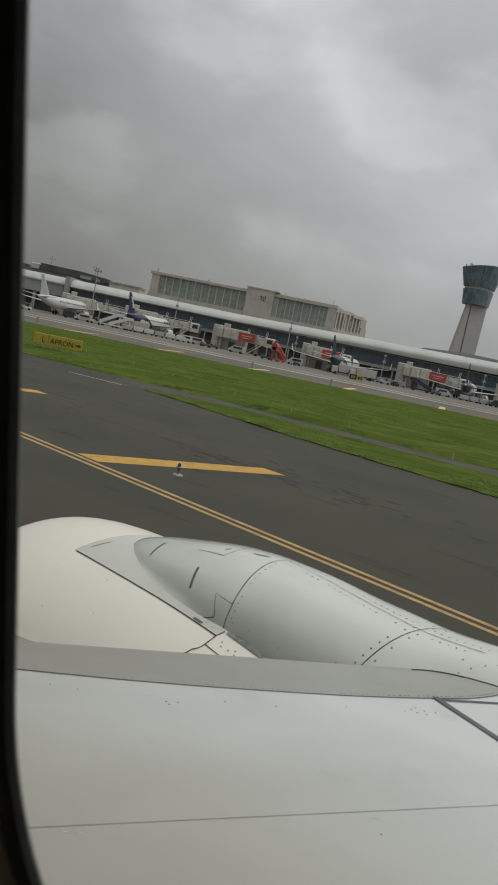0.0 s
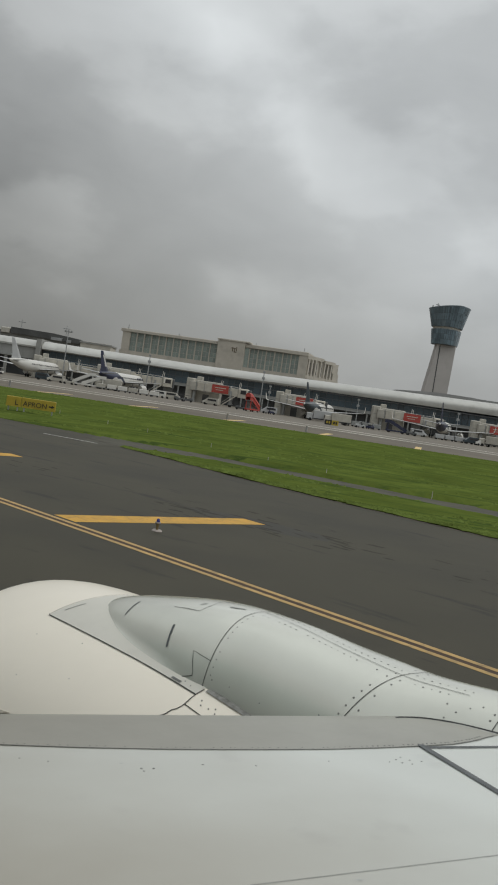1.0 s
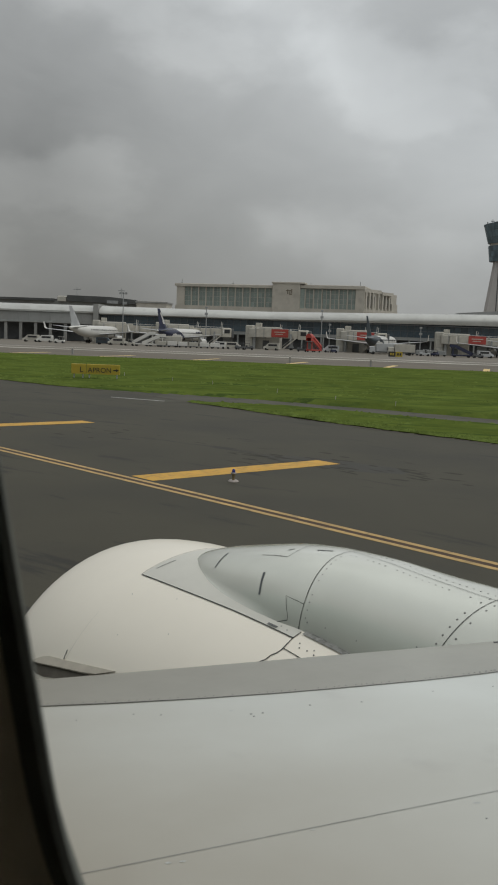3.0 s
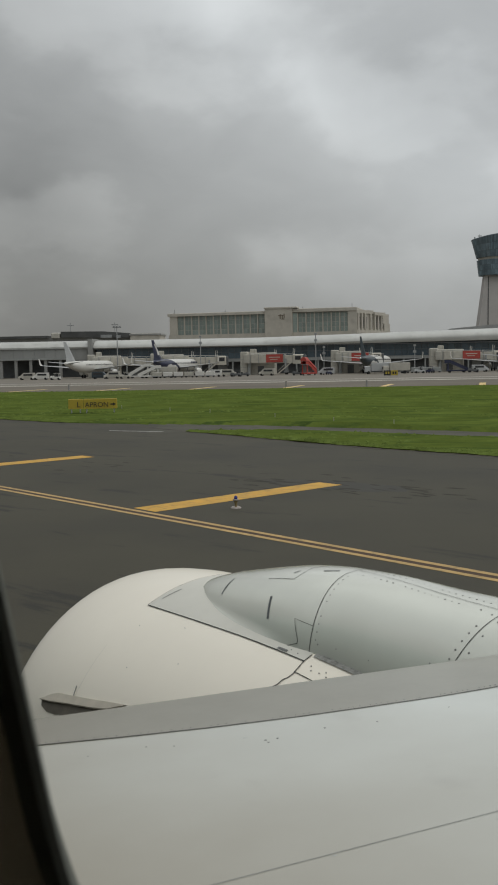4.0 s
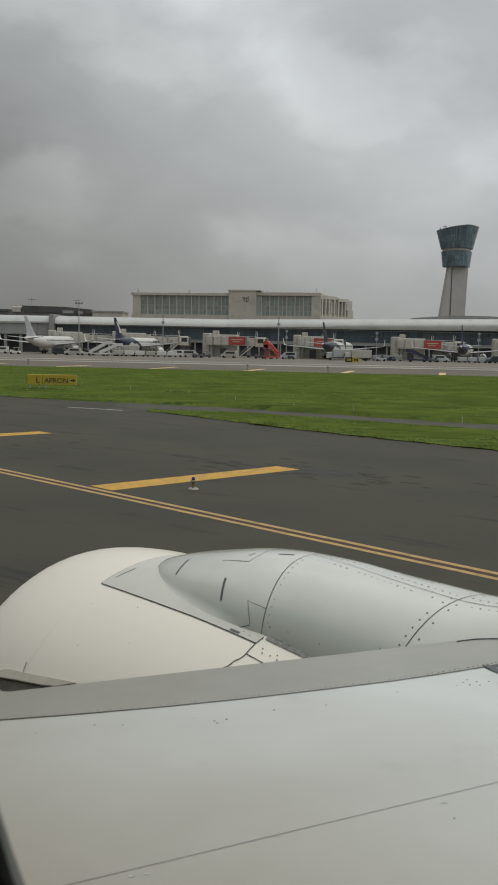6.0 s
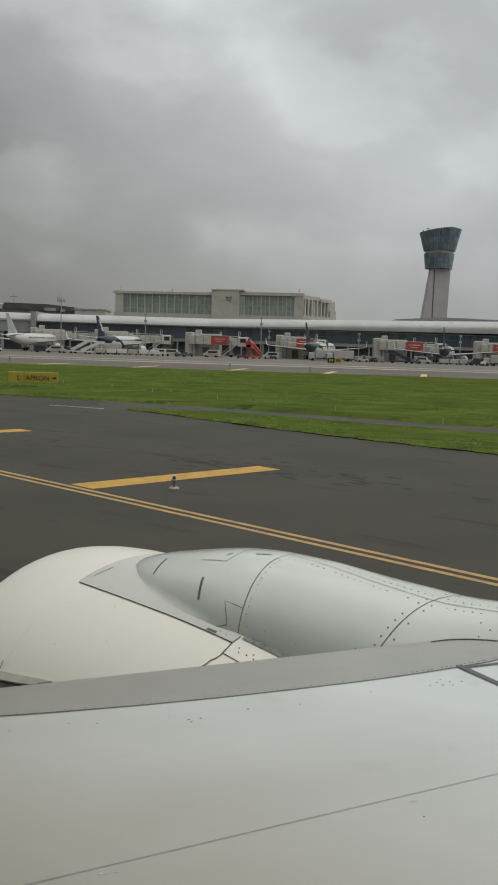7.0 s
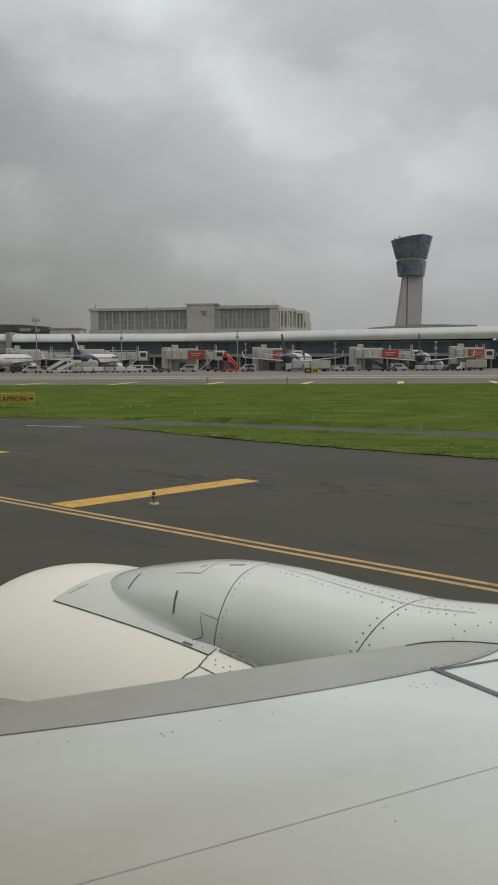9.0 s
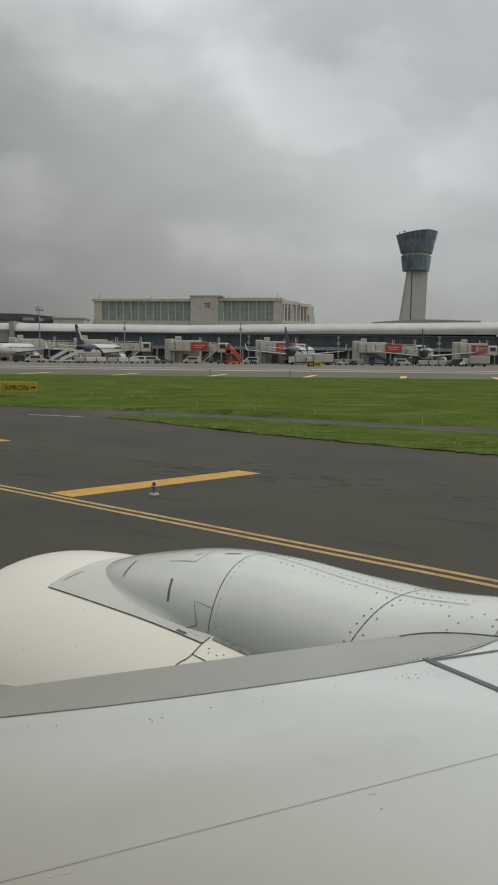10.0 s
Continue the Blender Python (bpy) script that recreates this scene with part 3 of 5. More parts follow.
part("panel_seam", nac_seam(steps(4.694, 4.677, 6), steps(19.0, 12.3, 6), 0.006, 0.004), M_SEALANT, nacelle)
part("panel_seam", nac_seam([4.74] * 41, steps(40, 108, 40), 0.0022), M_JOINT, nacelle, "faint cowl joint")
part("panel_seam", nac_seam([3.40, 3.395, 3.392, 3.40, 3.416, 3.424, 3.46], [23.9, 26.5, 28.7, 30.2, 31.3, 33.2, 35.5], 0.007), M_SEAM, nacelle)
part("panel_seam", nac_seam(steps(3.393, 3.12, 8), steps(28.0, 29.0, 8), 0.005), M_SEAM, nacelle)
part("panel_seam", nac_seam(steps(3.40, 3.395, 4), steps(23.9, 21.0, 4), 0.006), M_SEAM, nacelle)
for y, d in ((3.34, 24.5), (3.32, 25.8), (3.27, 25.6), (3.22, 25.9), (3.24, 24.6), (3.52, 22), (3.47, 22.4)):
    p = nac_pt(y, d, 0.003)
    s = Shape()
    n_ = nac_normal(p)
    s.tube([p - n_ * 0.004, p + n_ * 0.001], 0.0035, 8)
    part("fastener", s, M_RIVET, nacelle)

for y, d in ((4.62, 31.0), (4.28, 27.0), (4.10, 38.0), (4.45, 44.0)):
    p = nac_pt(y, d, 0.001)
    n_ = nac_normal(p)
    part("fastener", Shape().tube([p - n_ * 0.003, p + n_ * 0.0008], 0.0024, 8), M_FINESEAM, nacelle)

# strake on the inboard flank: a low plate shaped to fit the camera's view
root = [(5.03, 60.0), (4.97, 58.5), (4.90, 57.4), (4.755, 56.5), (4.60, 55.4), (4.44, 54.2), (4.28, 53.0)]
rim = [(5.05, 61.0), (4.95, 60.5), (4.86, 59.8), (4.76, 59.0), (4.65, 58.2), (4.52, 57.2), (4.40, 56.0)]
s = Shape()
s.loft([[nac_pt(y, d, -0.01) for y, d in root], [nac_pt(y, d, 0.006) for y, d in root], [nac_pt(y, d - 0.1, 0.022) for y, d in rim], [nac_pt(y, d + 0.15, 0.018) for y, d in rim], [nac_pt(y, d + 0.1, -0.01) for y, d in rim]], closed=False)
part("strake", s, M_STRAKE, nacelle, "beige-grey vortex strake fin", smooth=True)
# shade under the strake, painted on the cowl as a dark patch
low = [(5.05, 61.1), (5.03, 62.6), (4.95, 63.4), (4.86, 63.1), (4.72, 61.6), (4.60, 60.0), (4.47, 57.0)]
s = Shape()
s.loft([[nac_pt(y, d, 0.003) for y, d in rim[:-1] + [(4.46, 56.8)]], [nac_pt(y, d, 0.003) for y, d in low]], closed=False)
part("strake_pocket", s, M_STRAKESHADE, nacelle, "dark patch painted for shade below the strake", smooth=True)
part("panel_seam", nac_seam([4.755, 4.76, 4.765, 4.77], [56.4, 55.4, 54.4, 53.6], 0.007), M_SEALANT, nacelle)

# pylon: a domed fairing over the nacelle that runs back onto the wing
CROWN = [(4.68, 2.935), (4.6, 2.965), (4.48, 3.005), (4.28, 3.05), (4.05, 3.10), (3.84, 3.14), (3.56, 3.168), (3.2, 3.178), (2.85, 3.163), (2.4, 3.158), (2.2, 3.178), (2.0, 3.2), (1.5, 3.25), (0.9, 3.26), (0.2, 3.22), (-0.4, 3.15)]
HALF = [(4.68, 0.03), (4.6, 0.165), (4.48, 0.245), (4.28, 0.325), (4.05, 0.38), (3.84, 0.41), (3.56, 0.43), (3.4, 0.405), (3.2, 0.40), (2.85, 0.405), (2.55, 0.415), (2.4, 0.385), (2.2, 0.32), (2.0, 0.31), (1.5, 0.33), (0.9, 0.34), (0.2, 0.3), (-0.4, 0.05)]
BASE = [(4.68, 2.92), (4.6, 2.90), (4.48, 2.885), (4.28, 2.87), (4.05, 2.85), (3.84, 2.825), (3.56, 2.775), (3.2, 2.72), (2.85, 2.66), (2.4, 2.66), (2.2, 2.72), (2.0, 2.8), (1.5, 2.95), (0.9, 3.0), (0.2, 3.0), (-0.4, 3.0)]


def along(table, y):
    t = table[::-1]
    a, b = [p[0] for p in t], [p[1] for p in t]
    # smooth read-out of the table
    return float(sum(np.interp(y + d, a, b) for d in (-0.08, -0.04, 0, 0.04, 0.08)) / 5) if 4.55 > y > -0.2 else float(np.interp(y, a, b))


def pyl_pt(y, u, lift=0.0):
    """u runs from -1 (cabin side) over the crown at 0 to 1."""
    w, zc, zb = along(HALF, y), along(CROWN, y), along(BASE, y)
    a = abs(u) * math.pi / 2
    dx = w * math.sin(a) ** 0.82
    # a soft flare where the fairing meets the nacelle
    dx += 0.03 * max(0.0, (abs(u) - 0.86) / 0.14) * min(1.0, max(0.0, (y - 3.5) / 0.25))
    dz = (zc - zb) * math.cos(a) ** 1.2 if a < math.pi / 2 - 1e-6 else 0.0
    p = Vector((AX + math.copysign(dx, u), y, zb + dz))
    if lift:
        n_ = Vector((math.copysign(math.sin(a), u) * 0.8, 0, math.cos(a))).normalized()
        p += n_ * lift
    return p


def pyl_normal(y, u):
    e = 0.01
    du = pyl_pt(y, min(u + e, 0.999)) - pyl_pt(y, u - e)
    dy = pyl_pt(y + 0.02, u) - pyl_pt(y - 0.02, u)
    n_ = du.cross(dy).normalized()
    return n_ if n_.z > 0 else -n_


s = Shape()
py = [4.68, 4.67, 4.65, 4.62, 4.58, 4.54, 4.5, 4.45, 4.4] + [4.4 - 0.08 * i for i in range(1, 60)]
s.loft([[pyl_pt(y, -1 + 2 * k / 32) for k in range(33)] for y in py], closed=False)
pylon = part("engine_pylon", s, M_PYLON, jet, "smooth light grey pylon fairing over the engine", smooth=True)


def pyl_seam(ul, yl, width, mat=None, lift=0.002, label=""):
    pts = [pyl_pt(y, u) + pyl_normal(y, u) * lift for u, y in zip(ul, yl)]
    s = Shape()
    ribbon(s, pts, [pyl_normal(y, u) for u, y in zip(ul, yl)], width)
    return part("panel_seam", s, mat or M_SEAM, pylon, label)


rivet_mesh = None


def rivet(p, n_, r, parent, mat=None):
    """A small round fastener head, proud of the skin."""
    global rivet_mesh
    if rivet_mesh is None:
        s = Shape()
        ring = lambda q, z: [(q * math.cos(2 * math.pi * k / 8), q * math.sin(2 * math.pi * k / 8), z) for k in range(8)]
        s.loft([ring(1.0, -0.2), ring(1.0, 0.1), ring(0.7, 0.2)])
        rivet_mesh = mesh_of("fastener", s, M_RIVET)
    ob = part("fastener", rivet_mesh, M_RIVET, parent)
    ob.matrix_basis = Matrix.Translation(p) @ n_.to_track_quat("Z", "Y").to_matrix().to_4x4() @ Matrix.Scale(r, 4)
    return ob


rr = random.Random(8)
for y0 in (3.472, 2.575, 1.93):
    us = steps(-0.95, 0.35, 30)
    lean = {3.472: (-0.05, 0.04), 2.575: (0.08, -0.23), 1.93: (0.0, -0.05)}[y0]
    pyl_seam(us, [y0 + lean[0] + lean[1] * (u + 0.9) / 0.9 for u in us], 0.0036)
    for u in steps(-0.88, 0.2, 17):
        for dy in ((-0.035, 0.035) if y0 < 3 else (-0.03,)):
            if rr.random() < 0.82:
                yy = y0 + dy + lean[0] + lean[1] * (u + 0.9) / 0.9
                rivet(pyl_pt(yy, u), pyl_normal(yy, u), 0.0054 if y0 < 3 else 0.0044, pylon)
pyl_seam(steps(0.01, -0.16, 40), steps(3.44, 2.1, 40), 0.003, M_SEALANT)
for y in steps(3.40, 2.1, 30):
    for u in (-0.05, 0.06):
        if rr.random() < 0.8:
            u += -0.12 * (3.44 - y)
            rivet(pyl_pt(y, u), pyl_normal(y, u), rr.uniform(0.003, 0.005), pylon)
for y, u in ((3.38, -0.78), (3.26, -0.76), (3.05, -0.74), (2.70, -0.62), (2.64, -0.66), (2.5, -0.6), (2.42, -0.62), (2.36, -0.55), (2.3, -0.56), (2.24, -0.5), (2.2, -0.55), (2.14, -0.42), (2.1, -0.36), (2.05, -0.3), (2.0, -0.26), (2.16, -0.3)):
    rivet(pyl_pt(y, u), pyl_normal(y, u), rr.uniform(0.0034, 0.005), pylon)
# two cooling slots, a small door, a crown plate
pyl_seam(steps(-0.64, -0.31, 8), steps(4.252, 4.27, 8), 0.011, M_WALKWAY, 0.002, "dark cooling slot")
pyl_seam(steps(-0.733, -0.508, 8), steps(3.752, 3.797, 8), 0.014, M_WALKWAY, 0.002, "dark cooling slot")
pyl_seam([-0.83, -0.80, -0.72, -0.639, -0.645, -0.654], [3.506, 3.508, 3.535, 3.562, 3.51, 3.435], 0.003)
pyl_seam([-0.83, -0.87, -0.9], [3.506, 3.55, 3.58], 0.004)
pyl_seam([0.0, -0.298, -0.28, -0.27, -0.15, -0.026, 0.1], [3.98, 3.932, 3.83, 3.734, 3.73, 3.752, 3.70], 0.004)
pyl_seam([-0.082, -0.045], [3.626, 3.535], 0.014, M_FINESEAM)
pyl_seam([-0.17, -0.12], [3.80, 3.78], 0.009, M_SEALANT)

# rough sealant along the pylon's foot
s = Shape()
pts = [nac_pt(y, 20.6 + 1.2 * (3.43 - y), 0.006) for y in steps(3.375, 2.86, 20)]
ribbon(s, pts, [nac_normal(p) for p in pts], 0.035)
part("sealant_strip", s, M_ROUGHSEAL, nacelle, "rough grey sealant strip")
s = Shape()
pts = [nac_pt(y, 23.0, 0.005) for y in steps(3.60, 3.53, 6)]
ribbon(s, pts, [nac_normal(p) for p in pts], 0.016)
part("sealant_strip", s, M_SEALANT, nacelle, "chipped dark sealant")


# lines and fasteners on the wing
def wing_normal(x, c):
    a = wing_pt(x + 0.01, c) - wing_pt(x - 0.01, c)
    b = wing_pt(x, c + 0.01) - wing_pt(x, max(c - 0.01, 0))
    n_ = a.cross(b).normalized()
    return n_ if n_.z > 0 else -n_


def wing_seam(xl, cl, width, mat=None, lift=0.003, label="", parent=None):
    pts = [wing_pt(x, c, lift) for x, c in zip(xl, cl)]
    s = Shape()
    ribbon(s, pts, [wing_normal(x, c) for x, c in zip(xl, cl)], width)
    return part("panel_seam", s, mat or M_SEAM, parent or wing_ob, label)


xl = steps(0.25, 3.51, 60)
wing_seam(xl, [slat_end(x) + 0.002 for x in xl], 0.0045, M_SEALANT, 0.004)
wing_seam(steps(0.3, 4.6, 40), [2.06 - 0.168 * x for x in steps(0.3, 4.6, 40)], 0.0024, M_FINESEAM, 0.0012)
wing_seam(steps(0.3, 8, 40), [3.4 - 0.1 * x for x in steps(0.3, 8, 40)], 0.004)
# walkway lines
wing_seam(steps(3.105, 2.06, 12), steps(0.545, 3.1, 12), 0.028, M_WALKWAY, 0.004, "dark grey walkway line")
wing_seam(steps(3.085, 4.4, 8), steps(0.578, 0.56, 8), 0.018, M_WALKWAY, 0.004, "dark grey walkway line")
# dark gap where the slat meets the pylon
gap_x = [3.40, 3.43, 3.455, 3.48, 3.505, 3.522, 3.533, 3.54, 3.545, 3.548, 3.55, 3.55, 3.55, 3.55, 3.55, 3.55]
gap_c = [0.068, 0.060, 0.058, 0.061, 0.075, 0.095, 0.12, 0.15, 0.18, 0.22, 0.27, 0.32, 0.37, 0.42, 0.48, 0.56]
pts = []
for x, c in zip(gap_x, gap_c):
    p = wing_pt(x, c, 0.006)
    a_ = math.asin(min(1.0, (AX - x) / along(HALF, p.y)) ** (1 / 0.82))
    zb_ = along(BASE, p.y)
    p.z = max(p.z, zb_ + (along(CROWN, p.y) - zb_) * math.cos(a_) ** 1.2 + 0.006)
    pts.append(p)
s = Shape()
ribbon(s, pts, [Vector((-0.35, 0, 0.93))] * len(pts), 0.011)
part("slat_gap", s, M_SEAM, wing_ob, "dark gap between slat and pylon")
for i in range(11):
    x, y = 3.36 + 0.017 * i, le_y(3.45) - 0.02 - 0.012 * i + 0.05 * math.sin(i * 0.3)
    w_, zb_ = along(HALF, y), along(BASE, y)
    a_ = math.asin(min(1.0, (AX - x) / w_) ** (1 / 0.82))
    z = max(wing_z(x, le_y(x) - y) + 0.002, zb_ + (along(CROWN, y) - zb_) * math.cos(a_) ** 1.2)
    rivet(Vector((x, y, z)), Vector((-0.4, 0.1, 0.9)).normalized(), 0.0024, pylon)
for i in range(95):
    x = 0.9 + 2.55 * (i / 95) ** 0.7 + rr.uniform(-0.006, 0.006)
    if rr.random() < 0.85:
        rivet(wing_pt(x, slat_end(x) - 0.02, 0.0034), wing_normal(x, 0.5), 0.0024 if x < 2.9 else 0.004, wing_ob)
for x, c in ((1.40, 0.70), (1.55, 0.70), (1.72, 0.69), (1.78, 0.73), (1.995, 0.82), (1.985, 0.85), (2.03, 0.82), (2.2, 0.78), (2.35, 0.8), (2.62, 0.75), (2.817, 0.761), (2.861, 0.735), (2.849, 0.776), (2.901, 0.744), (2.902, 0.703), (2.869, 0.794), (2.93, 0.76), (1.87, 1.875)):
    rivet(wing_pt(x, c, 0.0005), wing_normal(x, c), rr.uniform(0.0024, 0.0042), wing_ob)

# smudges of dirt along the long seam and behind the slat
for k in range(12):
    x = rr.uniform(0.7, 3.2)
    c = 2.06 - 0.168 * x + rr.uniform(0.005, 0.05) if k < 8 else slat_end(x) + rr.uniform(0.12, 0.35)
    s = Shape()
    a_, b_ = rr.uniform(0.004, 0.014), rr.uniform(0.003, 0.008)
    s.add([wing_pt(x + a_ * math.cos(q) * rr.uniform(0.5, 1), c + b_ * math.sin(q) * rr.uniform(0.5, 1), 0.0008) for q in (2 * math.pi * i / 9 for i in range(9))], [tuple(range(9))])
    part("smudge", s, M_SMUDGE, wing_ob)

# cabin wall round the window
WX = 0.208
WY0, WY1, WZ0, WZ1 = 0.0, 0.482, 3.927, 4.62
WALL_LEAN, WALL_RAKE = -0.2, -0.03
FR, FX, FZ = 1.98, -1.70, 4.0


def inside(pts):
    """Keeps the lining within the round fuselage skin."""
    return [(min(x, FX + math.sqrt(max(0.0, (FR - 0.03) ** 2 - (z - FZ) ** 2))), y, z) for x, y, z in pts]


def rounded(grow, x, n=12, r0=0.095, tall=0.135):
    """The window's outline, grown outwards, at depth x."""
    r, rz = r0 + grow, tall + grow
    pts = []
    for cy, cz, a0 in ((WY1 - r0, WZ1 - tall, 0), (WY0 + r0, WZ1 - tall, 90), (WY0 + r0, WZ0 + tall, 180), (WY1 - r0, WZ0 + tall, 270)):
        for k in range(n + 1):
            t = radians(a0 + 90 * k / n)
            z = cz + rz * math.sin(t)
            pts.append((x + WALL_LEAN * (z - 4.19), cy + r * math.cos(t) + WALL_RAKE * (z - 4.19), z))
    return pts


s = Shape()
s.loft([rounded(0.075, WX + 0.035), rounded(0.003, WX + 0.003), rounded(0.0, WX), rounded(0.004, WX - 0.004), rounded(0.026, WX - 0.005), rounded(0.030, WX - 0.002), rounded(0.078, WX + 0.035)], caps=False)
window = part("cabin_window", s, M_SEAL, jet, "black rubber seal of the cabin window", smooth=True)
# panel of the cabin wall: rings from the window outwards to a square, then the rest of the cabin
s = Shape()
s.loft([rounded(0.030, WX + 0.0), rounded(0.034, WX - 0.004), rounded(0.07, WX - 0.014), rounded(0.10, WX - 0.012), inside(rounded(0.3, WX - 0.01))], caps=False)
part("window_surround", s, M_CABIN, jet, "beige plastic cabin window surround", smooth=True)
s = Shape()
hole = inside(rounded(0.29, WX + 0.01))
far_ring = []
for p in hole:
    dy, dz = p[1] - 0.2275, p[2] - 4.24
    k = min(1.75 / max(abs(dy), 1e-6), 0.93 / max(abs(dz), 1e-6))
    far_ring.append((WX + 0.01 + WALL_LEAN * (0.05 + dz * k), 0.2275 + dy * k, 4.24 + dz * k))
far_ring = inside(far_ring)
s.loft([hole, [tuple(a + (b - a) * 0.5 for a, b in zip(p, q)) for p, q in zip(hole, far_ring)], far_ring], caps=False)
y0, y1, z0, z1 = 0.2275 - 1.75, 0.2275 + 1.75, 4.24 - 0.93, 4.24 + 0.93
corner = lambda x, k=0.0: [(x + k * (z0 - 4.19), y0, z0), (x + k * (z0 - 4.19), y1, z0), (x + k * (z1 - 4.19), y1, z1), (x + k * (z1 - 4.19), y0, z1)]
s.add(inside(corner(WX + 0.01, WALL_LEAN)) + corner(-2.6), [(0, 1, 5, 4), (1, 2, 6, 5), (2, 3, 7, 6), (4, 5, 6, 7)])
part("cabin_lining", s, M_CABIN, jet, "dim beige cabin lining")

# outer skin of the fuselage, open where the window is
s = Shape()
fy = [-7.0 + 0.5 * i for i in range(14)] + [0.0, 0.25, 0.5, 0.8, 1.25] + [1.75 + 0.5 * i for i in range(12)]
angs = [3.0 * k for k in range(120)]
fuse = [(y, FR, FZ) for y in fy]
fuse = [(-24.6, 0.05, 5.05), (-24.4, 0.3, 5.03), (-23, 0.75, 4.9), (-20, 1.35, 4.5), (-17, 1.8, 4.18), (-14, 1.97, 4.01), (-10, FR, FZ)] + fuse + [(8.6, 1.97, 3.99), (10, 1.85, 3.9), (11.5, 1.5, 3.75), (12.6, 1.0, 3.6), (13.2, 0.45, 3.5), (13.35, 0.05, 3.48)]
verts = [(FX + r * math.cos(radians(a)), y, zc + r * math.sin(radians(a))) for y, r, zc in fuse for a in angs]
faces = []
for i in range(len(fuse) - 1):
    for j in range(120):
        a = angs[j] + 1.5
        z, y = FZ + FR * math.sin(radians(a)), (fuse[i][0] + fuse[i + 1][0]) / 2
        if (a < 90 or a > 270) and -0.05 < y < 0.85 and 3.78 < z < 4.72:
            continue
        k = (j + 1) % 120
        faces.append((i * 120 + j, i * 120 + k, (i + 1) * 120 + k, (i + 1) * 120 + j))
s.add(verts, faces)
part("fuselage", s, M_FUSELAGE, jet, "unseen fuselage skin, grey to dim its bounce light", smooth=True)

# main gear under the wing
g = part("main_gear", Shape().tube([(2.1, -2.3, 0.58), (2.0, -2.3, 2.9)], 0.16, 10), M_STEEL, jet, "steel landing gear strut")
for dx in (-0.45, 0.45):
    part("wheel", Shape().wheel(2.1 + dx, -2.3, 0.57, 0.57, 0.4), M_TYRE, g)

# ---- the terminal pier ----
PY = 362.0
pier = thing("terminal_pier", pose(0, PY, 0), "long airport pier with pale curved metal roof and dark glazing", "terminal")
s = Shape()
prof = [(-3.5, 10.4), (-4.0, 10.7), (-3.9, 11.4), (-3.2, 12.2), (-1.8, 12.9), (0.5, 13.4), (4, 13.7), (14, 13.9), (24, 12.9), (24, 10.3)]


def roof_lift(x):
    return 0.0 if x < -6 else 0.021 * (x + 6)


rings = [[(x, y, z + roof_lift(x) * (1 if i else 0.35)) for i, (y, z) in enumerate(prof)] for x in [-69 + 5 * k for k in range(39)]]
s.loft(rings)
roof = part("roof", s, M_ROOF, pier, "pale silver curved metal roof", smooth=True)
s = Shape()
for k in range(39):
    x = -69 + 5 * k
    rib = [(y, z + roof_lift(x) * (1 if i else 0.35)) for i, (y, z) in enumerate(prof[1:8])]
    s.loft([[(x - 0.07, y, z + 0.06) for y, z in rib], [(x + 0.07, y, z + 0.06) for y, z in rib]], closed=False)
pieces("roof_rib", s, M_ROOF, pier)
pane = mesh_of("pane", Shape().box(-1.18, 1.18, 0, 0.08, 0, 4.7), M_GLASS)
bar = mesh_of("mullion", Shape().box(-0.07, 0.07, -0.12, 0.1, 0, 4.5), M_MULLION)
for k in range(75):
    x = -67.5 + 2.5 * k
    ob = part("pane", pane, M_GLASS, pier)
    ob.location = (x, -0.6 + 0.12 * math.sin(k * 1.7) * 0.1, 6.0)
    ob = part("mullion", bar, M_MULLION, pier)
    ob.location = (x - 1.25, -0.65, 6.0)
s = Shape().box(-69, 119, -0.75, -0.45, 8.15, 8.35).box(-69, 119, -0.75, 0.0, 5.75, 6.02)
pieces("transom", s, M_MULLION, pier)
s = Shape().box(-69, 119, -2.2, 0.0, 4.75, 5.75).box(-69, 119, -2.35, -2.2, 5.65, 5.85)
part("gallery_band", s, M_GALLERY, pier, "grey metal walkway band")
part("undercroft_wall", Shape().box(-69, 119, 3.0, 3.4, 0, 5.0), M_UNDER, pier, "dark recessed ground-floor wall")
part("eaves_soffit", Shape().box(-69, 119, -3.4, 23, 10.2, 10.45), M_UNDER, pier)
part("back_wall", Shape().box(-69, 119, 22.5, 23.3, 0, 12.7), M_GREYCLAD, pier)
col = mesh_of("column", Shape().tube([(0, 0, 0), (0, 0, 4.8)], 0.32, 10), M_GALLERY)
door_m = mesh_of("loading_door", Shape().box(-1.8, 1.8, -0.1, 0, 0, 3.4), M_GREYCLAD)
for k in range(23):
    ob = part("column", col, M_GALLERY, pier)
    ob.location = (-65 + 8 * k, -1.6, 0)
    if k % 2:
        ob = part("loading_door", door_m, M_GREYCLAD, pier)
        ob.location = (-61 + 8 * k, 2.98, 0)

# the older wing beside it, with a flat grey front
wing2 = thing("terminal_wing", pose(0, PY, 0), "older terminal wing with grey cladding and pale roof edge", "terminal")
s = Shape()
prof2 = [(-4.0, 10.7), (-4.2, 11.3), (-3.2, 12.5), (-1.0, 13.3), (4, 13.7), (20, 13.7), (20, 10.7)]
s.loft([[(x, y, z) for y, z in prof2] for x in (-210, -150, -110, -71)])
part("roof", s, M_ROOF, wing2, smooth=True)
part("front_wall", Shape().box(-210, -70.2, -3.2, 20, 6.4, 10.7), M_GREYCLAD, wing2)
part("party_wall", Shape().box(-71.0, -69.2, -5.0, 22, 0, 14.2), M_GREYCLAD, wing2, "grey end wall")
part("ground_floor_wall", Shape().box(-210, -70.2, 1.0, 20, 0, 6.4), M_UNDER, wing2)
